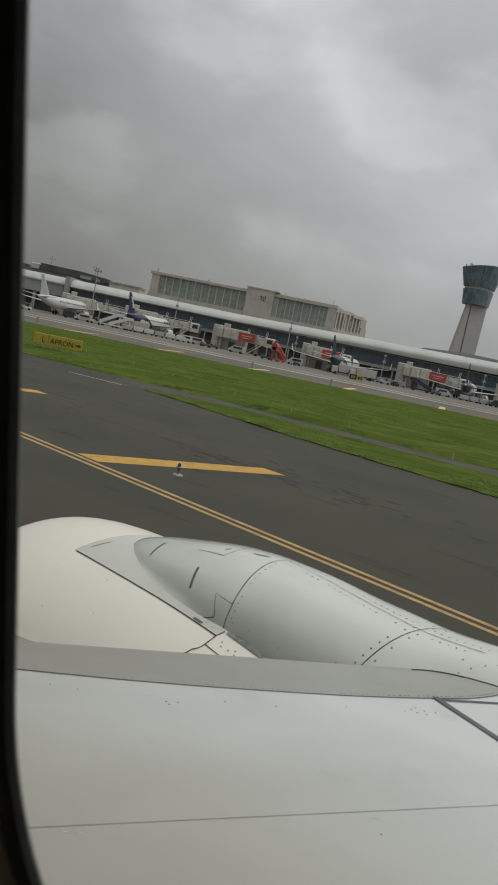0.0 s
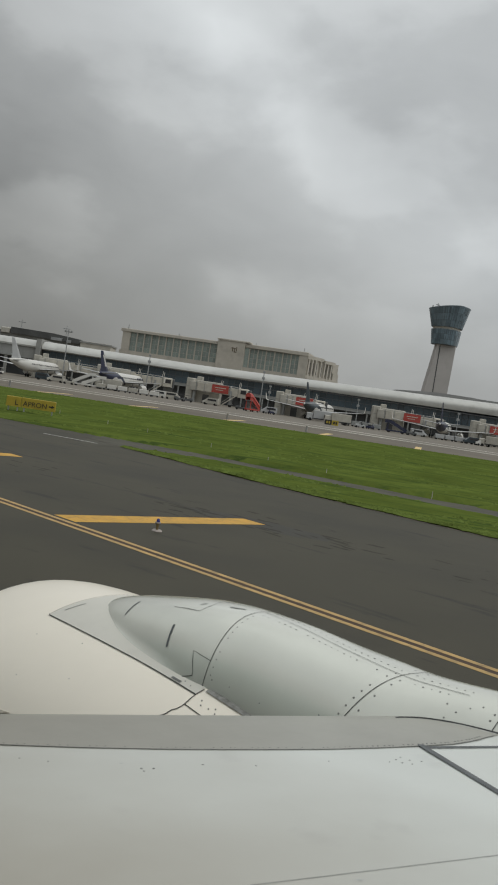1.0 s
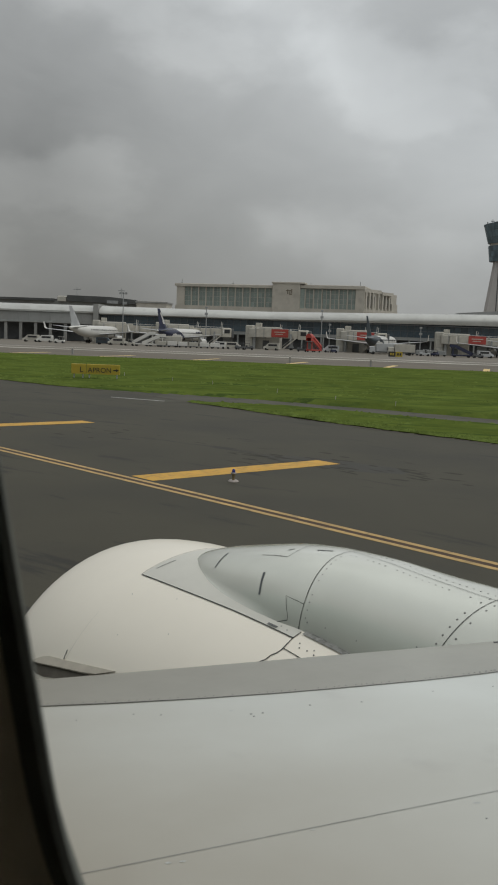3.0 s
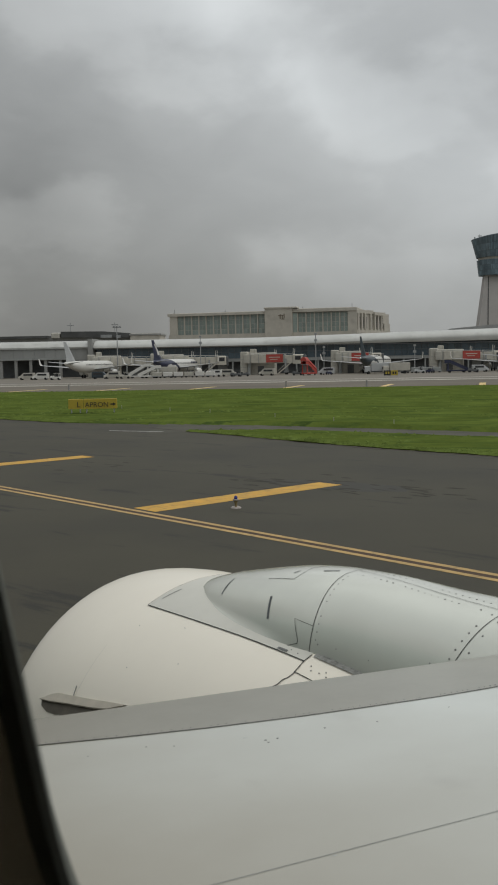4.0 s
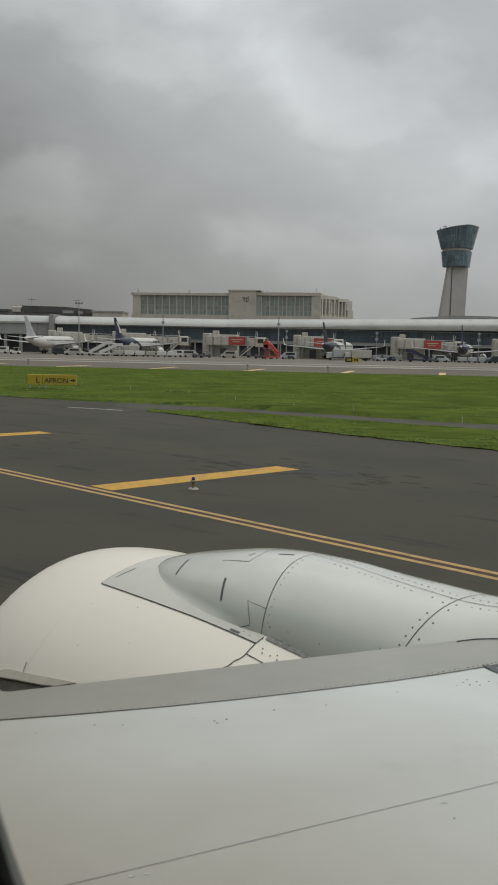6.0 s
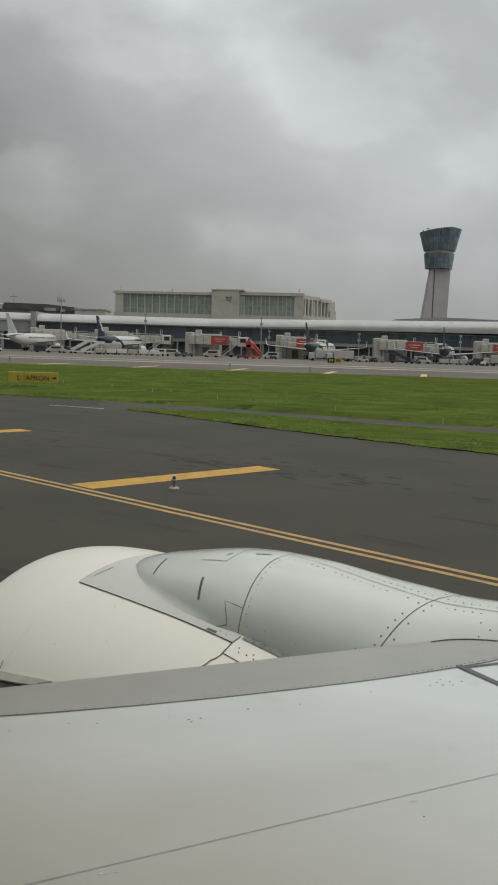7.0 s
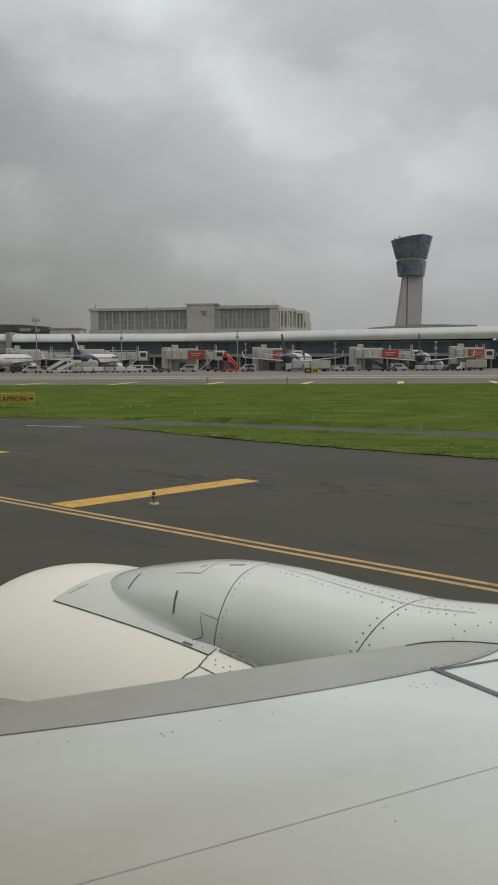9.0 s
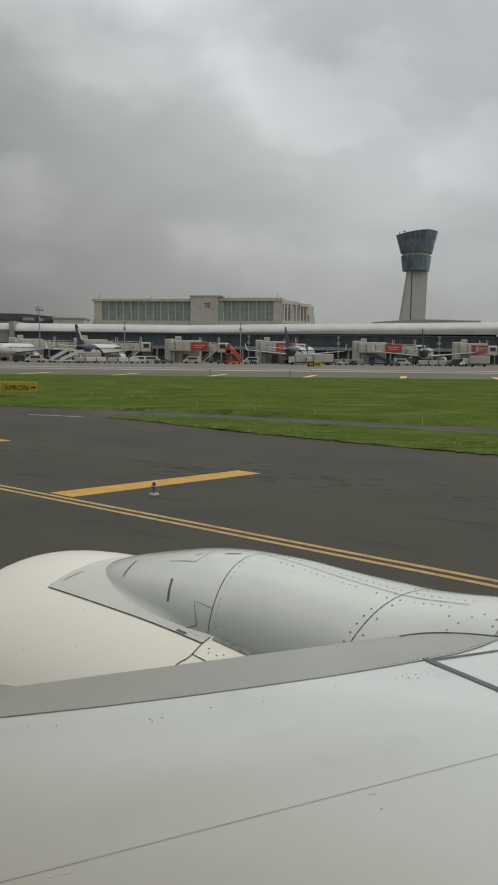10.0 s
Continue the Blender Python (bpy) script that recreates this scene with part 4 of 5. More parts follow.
cl = mesh_of("cladding_panel", Shape().box(-1.95, 1.95, -0.12, 0, -2.7, 1.4), M_GREYCLAD)
for k in range(12):
    ob = part("cladding_panel", cl, M_GREYCLAD, wing2)
    ob.location = (-73.5 - 4 * k, -3.2, 9.2)
s = Shape().box(-104, -78, -12, -3, 6.6, 7.3)
part("canopy", s, M_GALLERY, wing2, "flat canopy over a loading bay")
for k in range(5):
    ob = part("column", mesh_of("column", Shape().box(-0.5, 0.5, -0.5, 0.5, 0, 6.6), M_GREYCLAD), M_GREYCLAD, wing2)
    ob.location = (-80 - 5.5 * k, -11, 0)

# grey block at the pier's far end
blk = thing("grey_service_block", pose(120.5, 350, 0), "plain grey clad service building at the pier's end", "building")
part("wall", Shape().bevelled(0, 60, 0, 35, 3.8, 16.5, 0.2), M_GREYCLAD, blk)
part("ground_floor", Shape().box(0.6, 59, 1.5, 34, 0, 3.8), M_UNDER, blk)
part("parapet", Shape().box(8, 20, 5, 20, 16.5, 17.6), M_GREYCLAD, blk)
for k in range(6):
    part("seam_strip", Shape().box(5 + 9 * k, 5.15 + 9 * k, -0.06, 0, 4, 16.2), M_GALLERY, blk)

# low roofs behind
b = thing("roof_hall", pose(0, 430, 0), "dark flat-roofed hall behind the terminal wing", "building")
part("wall", Shape().box(-128, -66, 0, 30, 0, 17.0), M_GREYCLAD, b)
s = Shape()
s.loft([[(-97, y, 17.0), (-66, y, 16.4), (-66, y, 18.4), (-78, y, 19.4), (-97, y, 19.6)] for y in (-2, 32)])
part("roof", s, M_DARKROOF, b, "dark sloped roof")
part("roof", Shape().box(-128, -103, -2, 32, 16.8, 17.9), M_DARKROOF, b)
part("stair_head", Shape().bevelled(-101.5, -97.5, -2, 4, 16.8, 19.2, 0.4), M_OFFWHITE, b)
pieces("roof_plant", Shape().box(-79, -74, -2.6, 3, 16.5, 17.8).box(-72, -70, -2.6, 2, 16.3, 17.5), M_STEEL, b)
for x in (-73, -93):
    part("antenna", Shape().tube([(x, 0, 17), (x, 0, 23.5)], 0.12, 6).box(x - 1.6, x + 1.6, -0.1, 0.1, 22.2, 22.5), M_STEEL, b)
b = thing("low_hall", pose(0, 425, 0), "low beige hall behind the pier", "building")
part("wall", Shape().bevelled(-65.5, -52, 0, 20, 0, 18.0, 0.3), M_STONE, b)
part("parapet", Shape().box(-65.8, -51.6, -0.4, 20.4, 17.2, 17.9), M_GREYCLAD, b)
b = thing("main_hall_roof", pose(0, 470, 0), "wide shallow terminal roof behind the pier", "building")
s = Shape()
s.loft([[(76, y, 16), (84, y, 18.9), (104, y, 20.5), (122, y, 20.5), (138, y, 19.4), (142, y, 16)] for y in (0, 50)])
part("roof", s, M_ROOFDARK, b, "grey glazed roof", smooth=True)
part("wall", Shape().box(80, 138, 1, 49, 0, 17), M_GREYCLAD, b)
s = Shape()
for k in range(9):
    s.box(106 + 4 * k, 108.8 + 4 * k, 12, 16, 19.4, 20.7)
pieces("rooflight", s, M_GALLERY, b)
part("parapet", Shape().box(80, 98, -0.5, 0.2, 15.5, 17.6), M_OFFWHITE, b)

# ---- the hotel block ----
hotel = thing("hotel_block", pose(45.8, 554.8, 0, 0, 0, -12) @ pose(-44.5, 1.2, 0), "large beige stone building with tall glazed bays", "building")
HZ = 34.2
part("wall", Shape().box(-68.5, 43.5, 1.0, 26, 0, HZ - 1.0), M_STONE, hotel, "beige stone walls")
pieces("cornice", Shape().bevelled(-70, -9, -1.2, 27, HZ - 1.6, HZ + 0.2, 0.3).bevelled(6.5, 44.5, -1.2, 27, HZ - 1.2, HZ + 0.9, 0.3), M_STONE, hotel)
part("plinth", Shape().box(-69.5, 44.2, -0.8, 1.0, 18.5, 21.4), M_STONE, hotel)
part("end_pier", Shape().box(-68.8, -64.2, -0.6, 1.2, 0, HZ - 1.6), M_STONE, hotel)
part("end_pier", Shape().box(39.2, 44.3, -0.7, 1.2, 0, HZ), M_STONE, hotel)
part("central_pylon", Shape().bevelled(-9.6, 6.8, -2.4, 4, 0, HZ + 1.6, 0.25), M_STONE, hotel, "plain stone centre block")
part("crown_slab", Shape().bevelled(-10.1, 9.8, -2.9, 5, HZ + 1.2, HZ + 2.1, 0.2), M_STONE, hotel)
part("facade_emblem", Shape().box(-0.6, 0.0, -2.55, -2.4, 29.4, 32.0).box(0.7, 1.2, -2.55, -2.4, 29.0, 31.4).box(1.8, 2.3, -2.55, -2.4, 29.8, 32.4).box(-1.5, 1.6, -2.55, -2.4, 31.2, 31.6).box(0.5, 2.2, -2.55, -2.4, 29.0, 29.5), M_MARK, hotel, "small dark emblem")
fin = mesh_of("fin", Shape().bevelled(-0.27, 0.27, -0.55, 1.0, 20.8, HZ - 1.5, 0.08), M_STONE)
hp = mesh_of("window_pane", Shape().box(-0.96, 0.96, 0, 0.1, 0, 2.7), M_HOTELGLASS)
for x0, n, w in ((-64.2, 12, 4.53), (9.6, 6, 4.95)):
    for k in range(n + 1):
        ob = part("fin", fin, M_STONE, hotel)
        ob.location = (x0 + w * k, 0, 0)
        if k < n:
            for c in (0.27, 0.73):
                for r_ in range(4):
                    ob = part("window_pane", hp, M_HOTELGLASS, hotel)
                    ob.location = (x0 + w * (k + c), 0.85, 21.5 + 2.83 * r_)
part("dark_recess", Shape().box(6.8, 9.4, -0.2, 1.0, 20.8, HZ - 1.5), M_HOTELGLASS, hotel)
# the flank, turned away, with deep upright slots
m = pose(43.9, 0, 0, 0, 0, 67)
part("flank_wall", Shape().box(0, 40, 0.6, 6, 0, HZ - 2.2, m), M_STONE, hotel)
s = Shape().box(-0.3, 20, -0.2, 6.5, HZ - 2.6, HZ - 0.6, m).box(20, 33, -1.0, 6.5, HZ - 3.4, HZ - 1.5, m).box(33, 40, -0.2, 6.5, 20, HZ - 8, m)
pieces("cornice", s, M_STONE, hotel)
for k, x in enumerate((3.2, 7.2, 11.2, 17.5, 22.5, 26.5, 30.5)):
    part("slot_window", Shape().box(x, x + 2.0, 0.42, 0.62, 23.0, HZ - 4.5, m), M_DARKROOF, hotel)
    part("flank_pier", Shape().box(x - 1.7, x - 0.3, -0.5, 0.7, 20, HZ - 2.6, m), M_STONE, hotel)
part("flank_ledge", Shape().box(-0.2, 40, -0.4, 0.7, 20.2, 22.0, m), M_STONE, hotel)
for x, h in ((-67, 1.8), (-8, 1.6), (12, 1.2), (41, 2.4), (-35, 0.8)):
    pieces("roof_plant", Shape().tube([(x, 4, HZ), (x, 4, HZ + h + 1)], 0.18, 6).box(x - 0.5, x + 0.5, 3.5, 4.5, HZ, HZ + 0.9), M_STEEL, hotel)

# ---- the control tower ----
tower = thing("control_tower", pose(137.4, 616, 0), "tall concrete control tower with dark glazed two-tier head", "tower")


def tri(r, z, dx=0, n=8, point=0.62, turn=25, squash=1.0):
    """A rounded three-sided plan."""
    pts = []
    for k in range(48):
        t = 2 * math.pi * k / 48
        q = r * (1 + 0.09 * math.cos(3 * t)) * 0.95
        pts.append((dx + q * math.cos(t + radians(turn)), squash * q * math.sin(t + radians(turn)), z))
    return pts


s = Shape()
s.loft([[(-12.6, -5.5, 0), (4.4, -5.5, 0), (4.4, 5.5, 0), (-12.6, 5.5, 0)], [(-10.6, -5, 22), (4.7, -5, 22), (4.7, 5, 22), (-10.6, 5, 22)], [(-5.9, -4, 58), (6.0, -4, 58), (6.0, 4, 58), (-5.9, 4, 58)]])
part("shaft", s, M_CONCRETEWALL, tower, "grey-beige concrete shaft")
# thin dark strip standing in for shade at the shaft's corner
s = Shape()
s.loft([[(-5.2, y, 10), (-4.5, y, 10), (-4.5, y + 1.0, 10), (-5.2, y + 1.0, 10)] if z < 20 else [(-4.6, y, z), (-4.0, y, z), (-4.0, y + 1.0, z), (-4.6, y + 1.0, z)] for y, z in ((-5.45, 10), (-4.2, 55.5))])
part("shaft_groove", s, M_DARKROOF, tower, "dark strip painted for the shaft's corner shade")


def tier(z0, r0, z1, r1, rows_, dx0, dx1, slope=0.0):
    """Rows of separate glass panels round a core; slope: the top rises that much for each metre to the east."""
    tip = lambda ring, f: [(x, y, z + f * slope * min(x + 4.0, 8.0)) for x, y, z in ring]
    core = Shape()
    core.loft([tri(r0 * 0.985, z0, dx0), tip(tri(r1 * 0.985, z1 - 0.3, dx1), 1)])
    part("head_core", core, M_TOWERFRAME, tower)
    for j in range(rows_):
        f0, f1 = j / rows_, (j + 1) / rows_
        a = tip(tri(r0 + (r1 - r0) * f0, z0 + (z1 - z0) * f0 + 0.1, dx0 + (dx1 - dx0) * f0), f0)
        c = tip(tri(r0 + (r1 - r0) * f1, z0 + (z1 - z0) * f1 - 0.1, dx0 + (dx1 - dx0) * f1), f1)
        for k in range(0, 48, 2):
            i, l = k, (k + 2) % 48
            e = lambda p, q, t: tuple(Vector(p).lerp(Vector(q), t))
            q = [e(a[i], a[l], 0.03), e(a[i], a[l], 0.97), e(c[i], c[l], 0.97), e(c[i], c[l], 0.03)]
            cx = (dx0 + dx1) / 2
            inn = [((p[0] - cx) * 0.98 + cx, p[1] * 0.98, p[2]) for p in q]
            part("glass_panel", Shape().add(q + inn, [(0, 1, 2, 3), (7, 6, 5, 4), (0, 4, 5, 1), (1, 5, 6, 2), (2, 6, 7, 3), (3, 7, 4, 0)]), M_TOWERGLASS, tower)


tier(56.2, 8.8, 66.0, 10.0, 3, -0.7, -0.7)
tier(67.4, 10.3, 80.0, 13.6, 3, -0.6, -0.4, 0.13)
part("neck", Shape().loft([tri(9.0, 65.9, -0.7), tri(9.2, 67.5, -0.7)]), M_OFFWHITE, tower, "pale recessed neck between tiers")
part("roof_slab", Shape().loft([[(x, y, z + 0.13 * min(x + 4.0, 8.0)) for x, y, z in tri(r, z, -0.4)] for r, z in ((13.7, 79.9), (13.5, 80.4), (12.0, 80.7))]), M_TOWERFRAME, tower)
part("aerial", Shape().tube([(-9.5, -3, 79.0), (-9.5, -3, 82.0)], 0.15, 6).bevelled(-10.6, -8.4, -3.5, -2.5, 80.6, 81.1, 0.1), M_STEEL, tower)
part("aerial", Shape().tube([(-12, 0, 78.3), (-12, 0, 80.6)], 0.4, 6), M_STEEL, tower)


# ---- parked airliners ----
def airliner(m, label, tail_mat, rear_mat=None, belly_mat=None, sharklet=True):
    """A narrow-body jet on its wheels, nose towards +y, the origin under its main gear."""
    a = thing("parked_airliner", m, label, "airplane", "airliners parked at the pier")

    def ring(y, zc, r, n=24, sy=1.0):
        return [(r * math.cos(2 * math.pi * k / n), y, zc + r * sy * math.sin(2 * math.pi * k / n)) for k in range(n)]

    st = [(18.4, 3.45, 0.05), (18.2, 3.47, 0.35), (17.7, 3.53, 0.75), (17.0, 3.63, 1.15), (16.0, 3.76, 1.55), (14.6, 3.86, 1.85), (13, 3.9, 1.97), (10, 3.9, 1.98), (-6, 3.9, 1.98), (-9, 3.98, 1.9), (-12, 4.2, 1.65), (-15, 4.5, 1.22), (-17.5, 4.8, 0.8), (-19.3, 5.0, 0.35), (-19.6, 5.02, 0.1)]
    part("fuselage", Shape().loft([ring(*q) for q in st]), M_WHITE, a, "white fuselage", smooth=True)
    if rear_mat:
        s = Shape()
        rr_ = []
        for y, zc, r in [(-5.0, 3.9, 2.0), (-7, 3.93, 1.98), (-9, 3.98, 1.92), (-12, 4.2, 1.67), (-15, 4.5, 1.24), (-17.5, 4.8, 0.82), (-19.3, 5.0, 0.37)]:
            g = max(0.0, (y + 12) / 7)
            rr_.append([(px, py_ - g * 4.4 * (pz - zc) / 2.0 + g * 1.2, pz) for px, py_, pz in ring(y, zc, r)])
        s.loft(rr_)
        part("rear_fuselage", s, rear_mat, a, "dark painted rear fuselage", smooth=True)
    part("windscreen", Shape().loft([[(-0.9, 17.05, 4.45), (0.9, 17.05, 4.45), (0.9, 17.1, 4.4), (-0.9, 17.1, 4.4)], [(-1.25, 16.2, 5.05), (1.25, 16.2, 5.05), (1.2, 16.5, 4.9), (-1.2, 16.5, 4.9)]]), M_DUCT, a)
    for sx in (-1, 1):
        s = Shape()
        for k in range(26):
            s.box(sx * 1.97 - 0.03, sx * 1.97 + 0.03, 12.2 - 0.82 * k, 12.5 - 0.82 * k, 4.35, 4.72)
        tagged(part("cabin_windows", s, M_DUCT, a), kind="stuff")
        w = [((sx * 1.6, 3.5, 3.0), 6.4, 0.75), ((sx * 6.5, 0.9, 3.45), 3.9, 0.5), ((sx * 16.6, -4.7, 4.45), 1.6, 0.2)]
        foil = lambda p, c, t: [(p[0], p[1], p[2]), (p[0], p[1] - c * 0.3, p[2] + t * 0.55), (p[0], p[1] - c * 0.7, p[2] + t * 0.4), (p[0], p[1] - c, p[2]), (p[0], p[1] - c * 0.6, p[2] - t * 0.35), (p[0], p[1] - c * 0.2, p[2] - t * 0.35)]
        wn_ = part("wing", Shape().loft([foil(*q) for q in w]), M_GREYTAIL, a, smooth=True)
        if sharklet:
            tip = [((sx * 16.6, -4.7, 4.45), 1.6, 0.2), ((sx * 17.0, -5.0, 4.75), 1.35, 0.16), ((sx * 17.3, -5.9, 6.7), 0.6, 0.08)]
            s = Shape()
            s.loft([[(q[0], q[1], q[2]), (q[0] + sx * t, q[1] - c * 0.5, q[2]), (q[0], q[1] - c, q[2]), (q[0] - sx * t, q[1] - c * 0.5, q[2])] for q, c, t in tip])
            part("winglet", s, M_WHITE, wn_)
        h = [((sx * 0.6, -15.2, 5.0), 3.6, 0.3), ((sx * 6.2, -18.2, 5.6), 1.3, 0.12)]
        part("tailplane", Shape().loft([foil(*q) for q in h]), M_GREYTAIL, a, smooth=True)
        e = [(5.6, 0.80), (5.5, 0.95), (5.0, 1.12), (4.0, 1.18), (2.8, 1.05), (1.8, 0.78)]
        en = part("engine", Shape().loft([[(sx * 5.75 + r * math.cos(2 * math.pi * k / 18), y, 1.72 + r * math.sin(2 * math.pi * k / 18)) for k in range(18)] for y, r in e]), M_WHITE, a, smooth=True)
        part("inlet", Shape().loft([[(sx * 5.75 + r * math.cos(2 * math.pi * k / 18), y, 1.72 + r * math.sin(2 * math.pi * k / 18)) for k in range(18)] for y, r in ((5.3, 0.78), (5.62, 0.80))]), M_DUCT, en)
        part("pylon", Shape().box(sx * 5.75 - 0.2, sx * 5.75 + 0.2, 0.8, 4.4, 2.6, 3.3), M_GREYTAIL, en)
        g = part("main_gear", Shape().tube([(sx * 3.8, 0, 0.5), (sx * 3.6, 0, 3.2)], 0.16, 8), M_STEEL, a)
        part("wheel", Shape().wheel(sx * 3.8 - 0.45, 0, 0.58, 0.58, 0.4), M_TYRE, g)
        part("wheel", Shape().wheel(sx * 3.8 + 0.45, 0, 0.58, 0.58, 0.4), M_TYRE, g)
    g = part("nose_gear", Shape().tube([(0, 12.6, 0.38), (0, 12.4, 2.4)], 0.12, 8), M_STEEL, a)
    part("wheel", Shape().wheel(-0.25, 12.6, 0.38, 0.38, 0.22), M_TYRE, g)
    part("wheel", Shape().wheel(0.25, 12.6, 0.38, 0.38, 0.22), M_TYRE, g)
    fin_ = [((0, -12.0, 5.6), 6.6, 0.34), ((0, -13.2, 6.8), 5.0, 0.3), ((0, -18.0, 11.9), 1.9, 0.16)]
    s = Shape()
    s.loft([[(0, q[1], q[2]), (t, q[1] - c * 0.35, q[2]), (0, q[1] - c, q[2]), (-t, q[1] - c * 0.35, q[2])] for q, c, t in fin_])
    part("tail_fin", s, tail_mat, a)
    return a


def parked(x, y, heading):
    """Pose of a jet whose tail stands at (x, y)."""
    t = radians(heading)
    return pose(x + 18.5 * math.sin(t), y + 18.5 * math.cos(t), 0.02, 0, 0, -heading)


airliner(parked(-68.0, 306, 17), "white airliner with a pale grey tail at a jet bridge", M_GREYTAIL)
navy_jet = airliner(parked(-39.5, 304, 18), "white airliner with dark navy rear fuselage and navy tail", M_NAVY, M_NAVY)
for y0, y1, a0, a1 in ((7.4, 8.6, 14, 34), (8.9, 10.0, 14, 34), (10.3, 10.9, 14, 38), (11.4, 12.6, 16, 36)):
    s = Shape()
    s.loft([[(2.02 * math.cos(radians(a_)), y, 3.9 + 2.02 * math.sin(radians(a_))) for a_ in (a0, (a0 + a1) / 2, a1)] for y in (y0, y1)], closed=False)
    part("livery_bar", s, M_NAVY, navy_jet, "dark blue livery bar")
s = Shape()
s.loft([[(0, -13.9 - 0.94 * (z - 7.4), z), (t, -15.3 - 0.78 * (z - 7.4), z), (0, -17.4 - 0.40 * (z - 7.4), z), (-t, -15.3 - 0.78 * (z - 7.4), z)] for z, t in ((7.2, 0.34), (10.7, 0.27))])
part("tail_panel", s, M_WHITE, navy_jet, "pale panel on the tail fin")
airliner(parked(26.4, 306, 20), "airliner with dark teal tail and upturned wing tips", M_TEAL, M_TEAL)
airliner(parked(70.5, 306, 17), "white airliner with navy tail nosed in to the pier", M_NAVY, M_NAVY)


# ---- jet bridges ----
def jet_bridge(x, y, turn, reach, panel=True, label="grey jet bridge with a red advert panel"):
    b = thing("jet_bridge", pose(x, y, 0.02, 0, 0, turn), label, "jet bridge", "jet bridges along the pier")
    part("rotunda", Shape().bevelled(-3.2, -0.6, -3.2, 3.2, 0, 8.0, 0.25), M_OFFWHITE, b, "grey fixed bridge tower")
    part("tower_wall", Shape().bevelled(-0.6, 8.4, -0.4, 3.2, 0, 7.6, 0.2), M_OFFWHITE, b, "grey rear wall of the bridge tower")
    part("rotunda_door", Shape().box(2.4, 4.6, -0.52, -0.38, 0, 3.0), M_UNDER, b)
    part("roof_unit", Shape().bevelled(-0.4, 1.6, -0.2, 1.6, 7.6, 8.9, 0.15), M_OFFWHITE, b)
    pieces("wall_joint", Shape().box(-3.0, -0.8, -3.26, -3.2, 2.6, 2.7).box(-3.0, -0.8, -3.26, -3.2, 5.2, 5.3).box(-0.4, 8.2, -0.46, -0.4, 3.6, 3.7), M_GALLERY, b)
    t1, t2 = reach * 0.5, reach
    part("corridor", Shape().bevelled(-1.6, 1.4, -5.0, -1.0, 4.0, 7.0, 0.15), M_OFFWHITE, b, "rotunda link corridor")
    part("rotunda_column", Shape().tube([(0, -3.4, 0), (0, -3.4, 4.0)], 0.55, 12), M_GALLERY, b)
    part("tunnel", Shape().bevelled(0.6, t1, -5.0, -2.2, 4.1, 6.9, 0.12), M_CREAM, b, "cream telescopic tunnel")
    part("inner_tunnel", Shape().bevelled(t1 - 0.3, t2, -4.8, -2.4, 3.9, 6.5, 0.12), M_CREAM, b)
    part("handrail", Shape().tube([(0.6, -5.0, 7.25), (t2, -4.9, 6.9)], 0.07, 6), M_WHITE, b)
    for k in range(6):
        q = 0.8 + (t2 - 1.2) * k / 5
        part("tunnel_frame", Shape().box(q - 0.1, q + 0.1, -5.1, -2.1, 3.9, 7.0), M_GALLERY, b)
    if panel:
        part("advert_panel", Shape().box(t1 - 1.6, t1 + 4.2, -5.22, -5.12, 4.2, 6.9), M_RED, b, "red advert panel")
        pieces("advert_lettering", Shape().box(t1 - 0.6, t1 + 3.2, -5.26, -5.22, 5.8, 6.05).box(t1 - 0.2, t1 + 2.4, -5.26, -5.22, 5.1, 5.3), M_CREAM, b)
    cab = part("cab", Shape().bevelled(t2 - 0.4, t2 + 3.0, -5.5, -1.7, 3.6, 6.8, 0.3), M_CREAM, b, "boarding cab")
    part("cab_window", Shape().box(t2 + 0.5, t2 + 2.4, -5.56, -5.48, 4.9, 6.2), M_DUCT, cab)
    part("cab_bellows", Shape().bevelled(t2 + 3.0, t2 + 3.8, -5.2, -1.9, 3.4, 6.6, 0.2), M_UNDER, cab)
    d = part("drive_column", Shape().box(t2 - 3.2, t2 - 2.6, -5.2, -4.8, 0.9, 5.4).box(t2 - 3.2, t2 - 2.6, -2.4, -2.0, 0.9, 5.4).box(t2 - 3.4, t2 - 2.4, -5.4, -1.8, 0.7, 1.2), M_STEEL, b)
    part("wheel", Shape().wheel(t2 - 2.9, -4.8, 0.55, 0.55, 0.5), M_TYRE, d)
    part("wheel", Shape().wheel(t2 - 2.9, -2.4, 0.55, 0.55, 0.5), M_TYRE, d)
    s = Shape()
    for k in range(14):
        s.box(t2 - 1.2 - 0.32 * k, t2 - 0.85 - 0.32 * k, -6.6, -5.6, 4.1 - 0.3 * k, 4.18 - 0.3 * k)
    s.loft([[(t2 - 0.6, y, 4.3), (t2 - 0.6, y, 3.9), (t2 - 5.4, y, 0.0), (t2 - 5.4, y, 0.45)] for y in (-6.65, -6.6)])
    s.tube([(t2 - 0.6, -6.6, 5.3), (t2 - 5.4, -6.6, 1.2)], 0.06, 6)
    part("service_stair", s, M_CREAM, b)
    masts = Shape()
    for q, h in ((t1 + 1.0, 8.6), (t1 + 1.5, 8.4), (t2 - 0.6, 8.8), (t2 - 0.1, 8.6)):
        masts.tube([(q, -3.6, 6.6), (q + 0.15, -3.6, h)], 0.09, 6)
    pieces("mast", masts, M_WHITE, b)
    return b


jet_bridge(-64, 338, 8, 22, False, "off-white jet bridge at a parked airliner")
jet_bridge(-41.5, 336, 8, 20, False, "off-white jet bridge behind a parked airliner")
jet_bridge(-9.2, 332, -12, 16)
jet_bridge(21.6, 332, -6, 11)
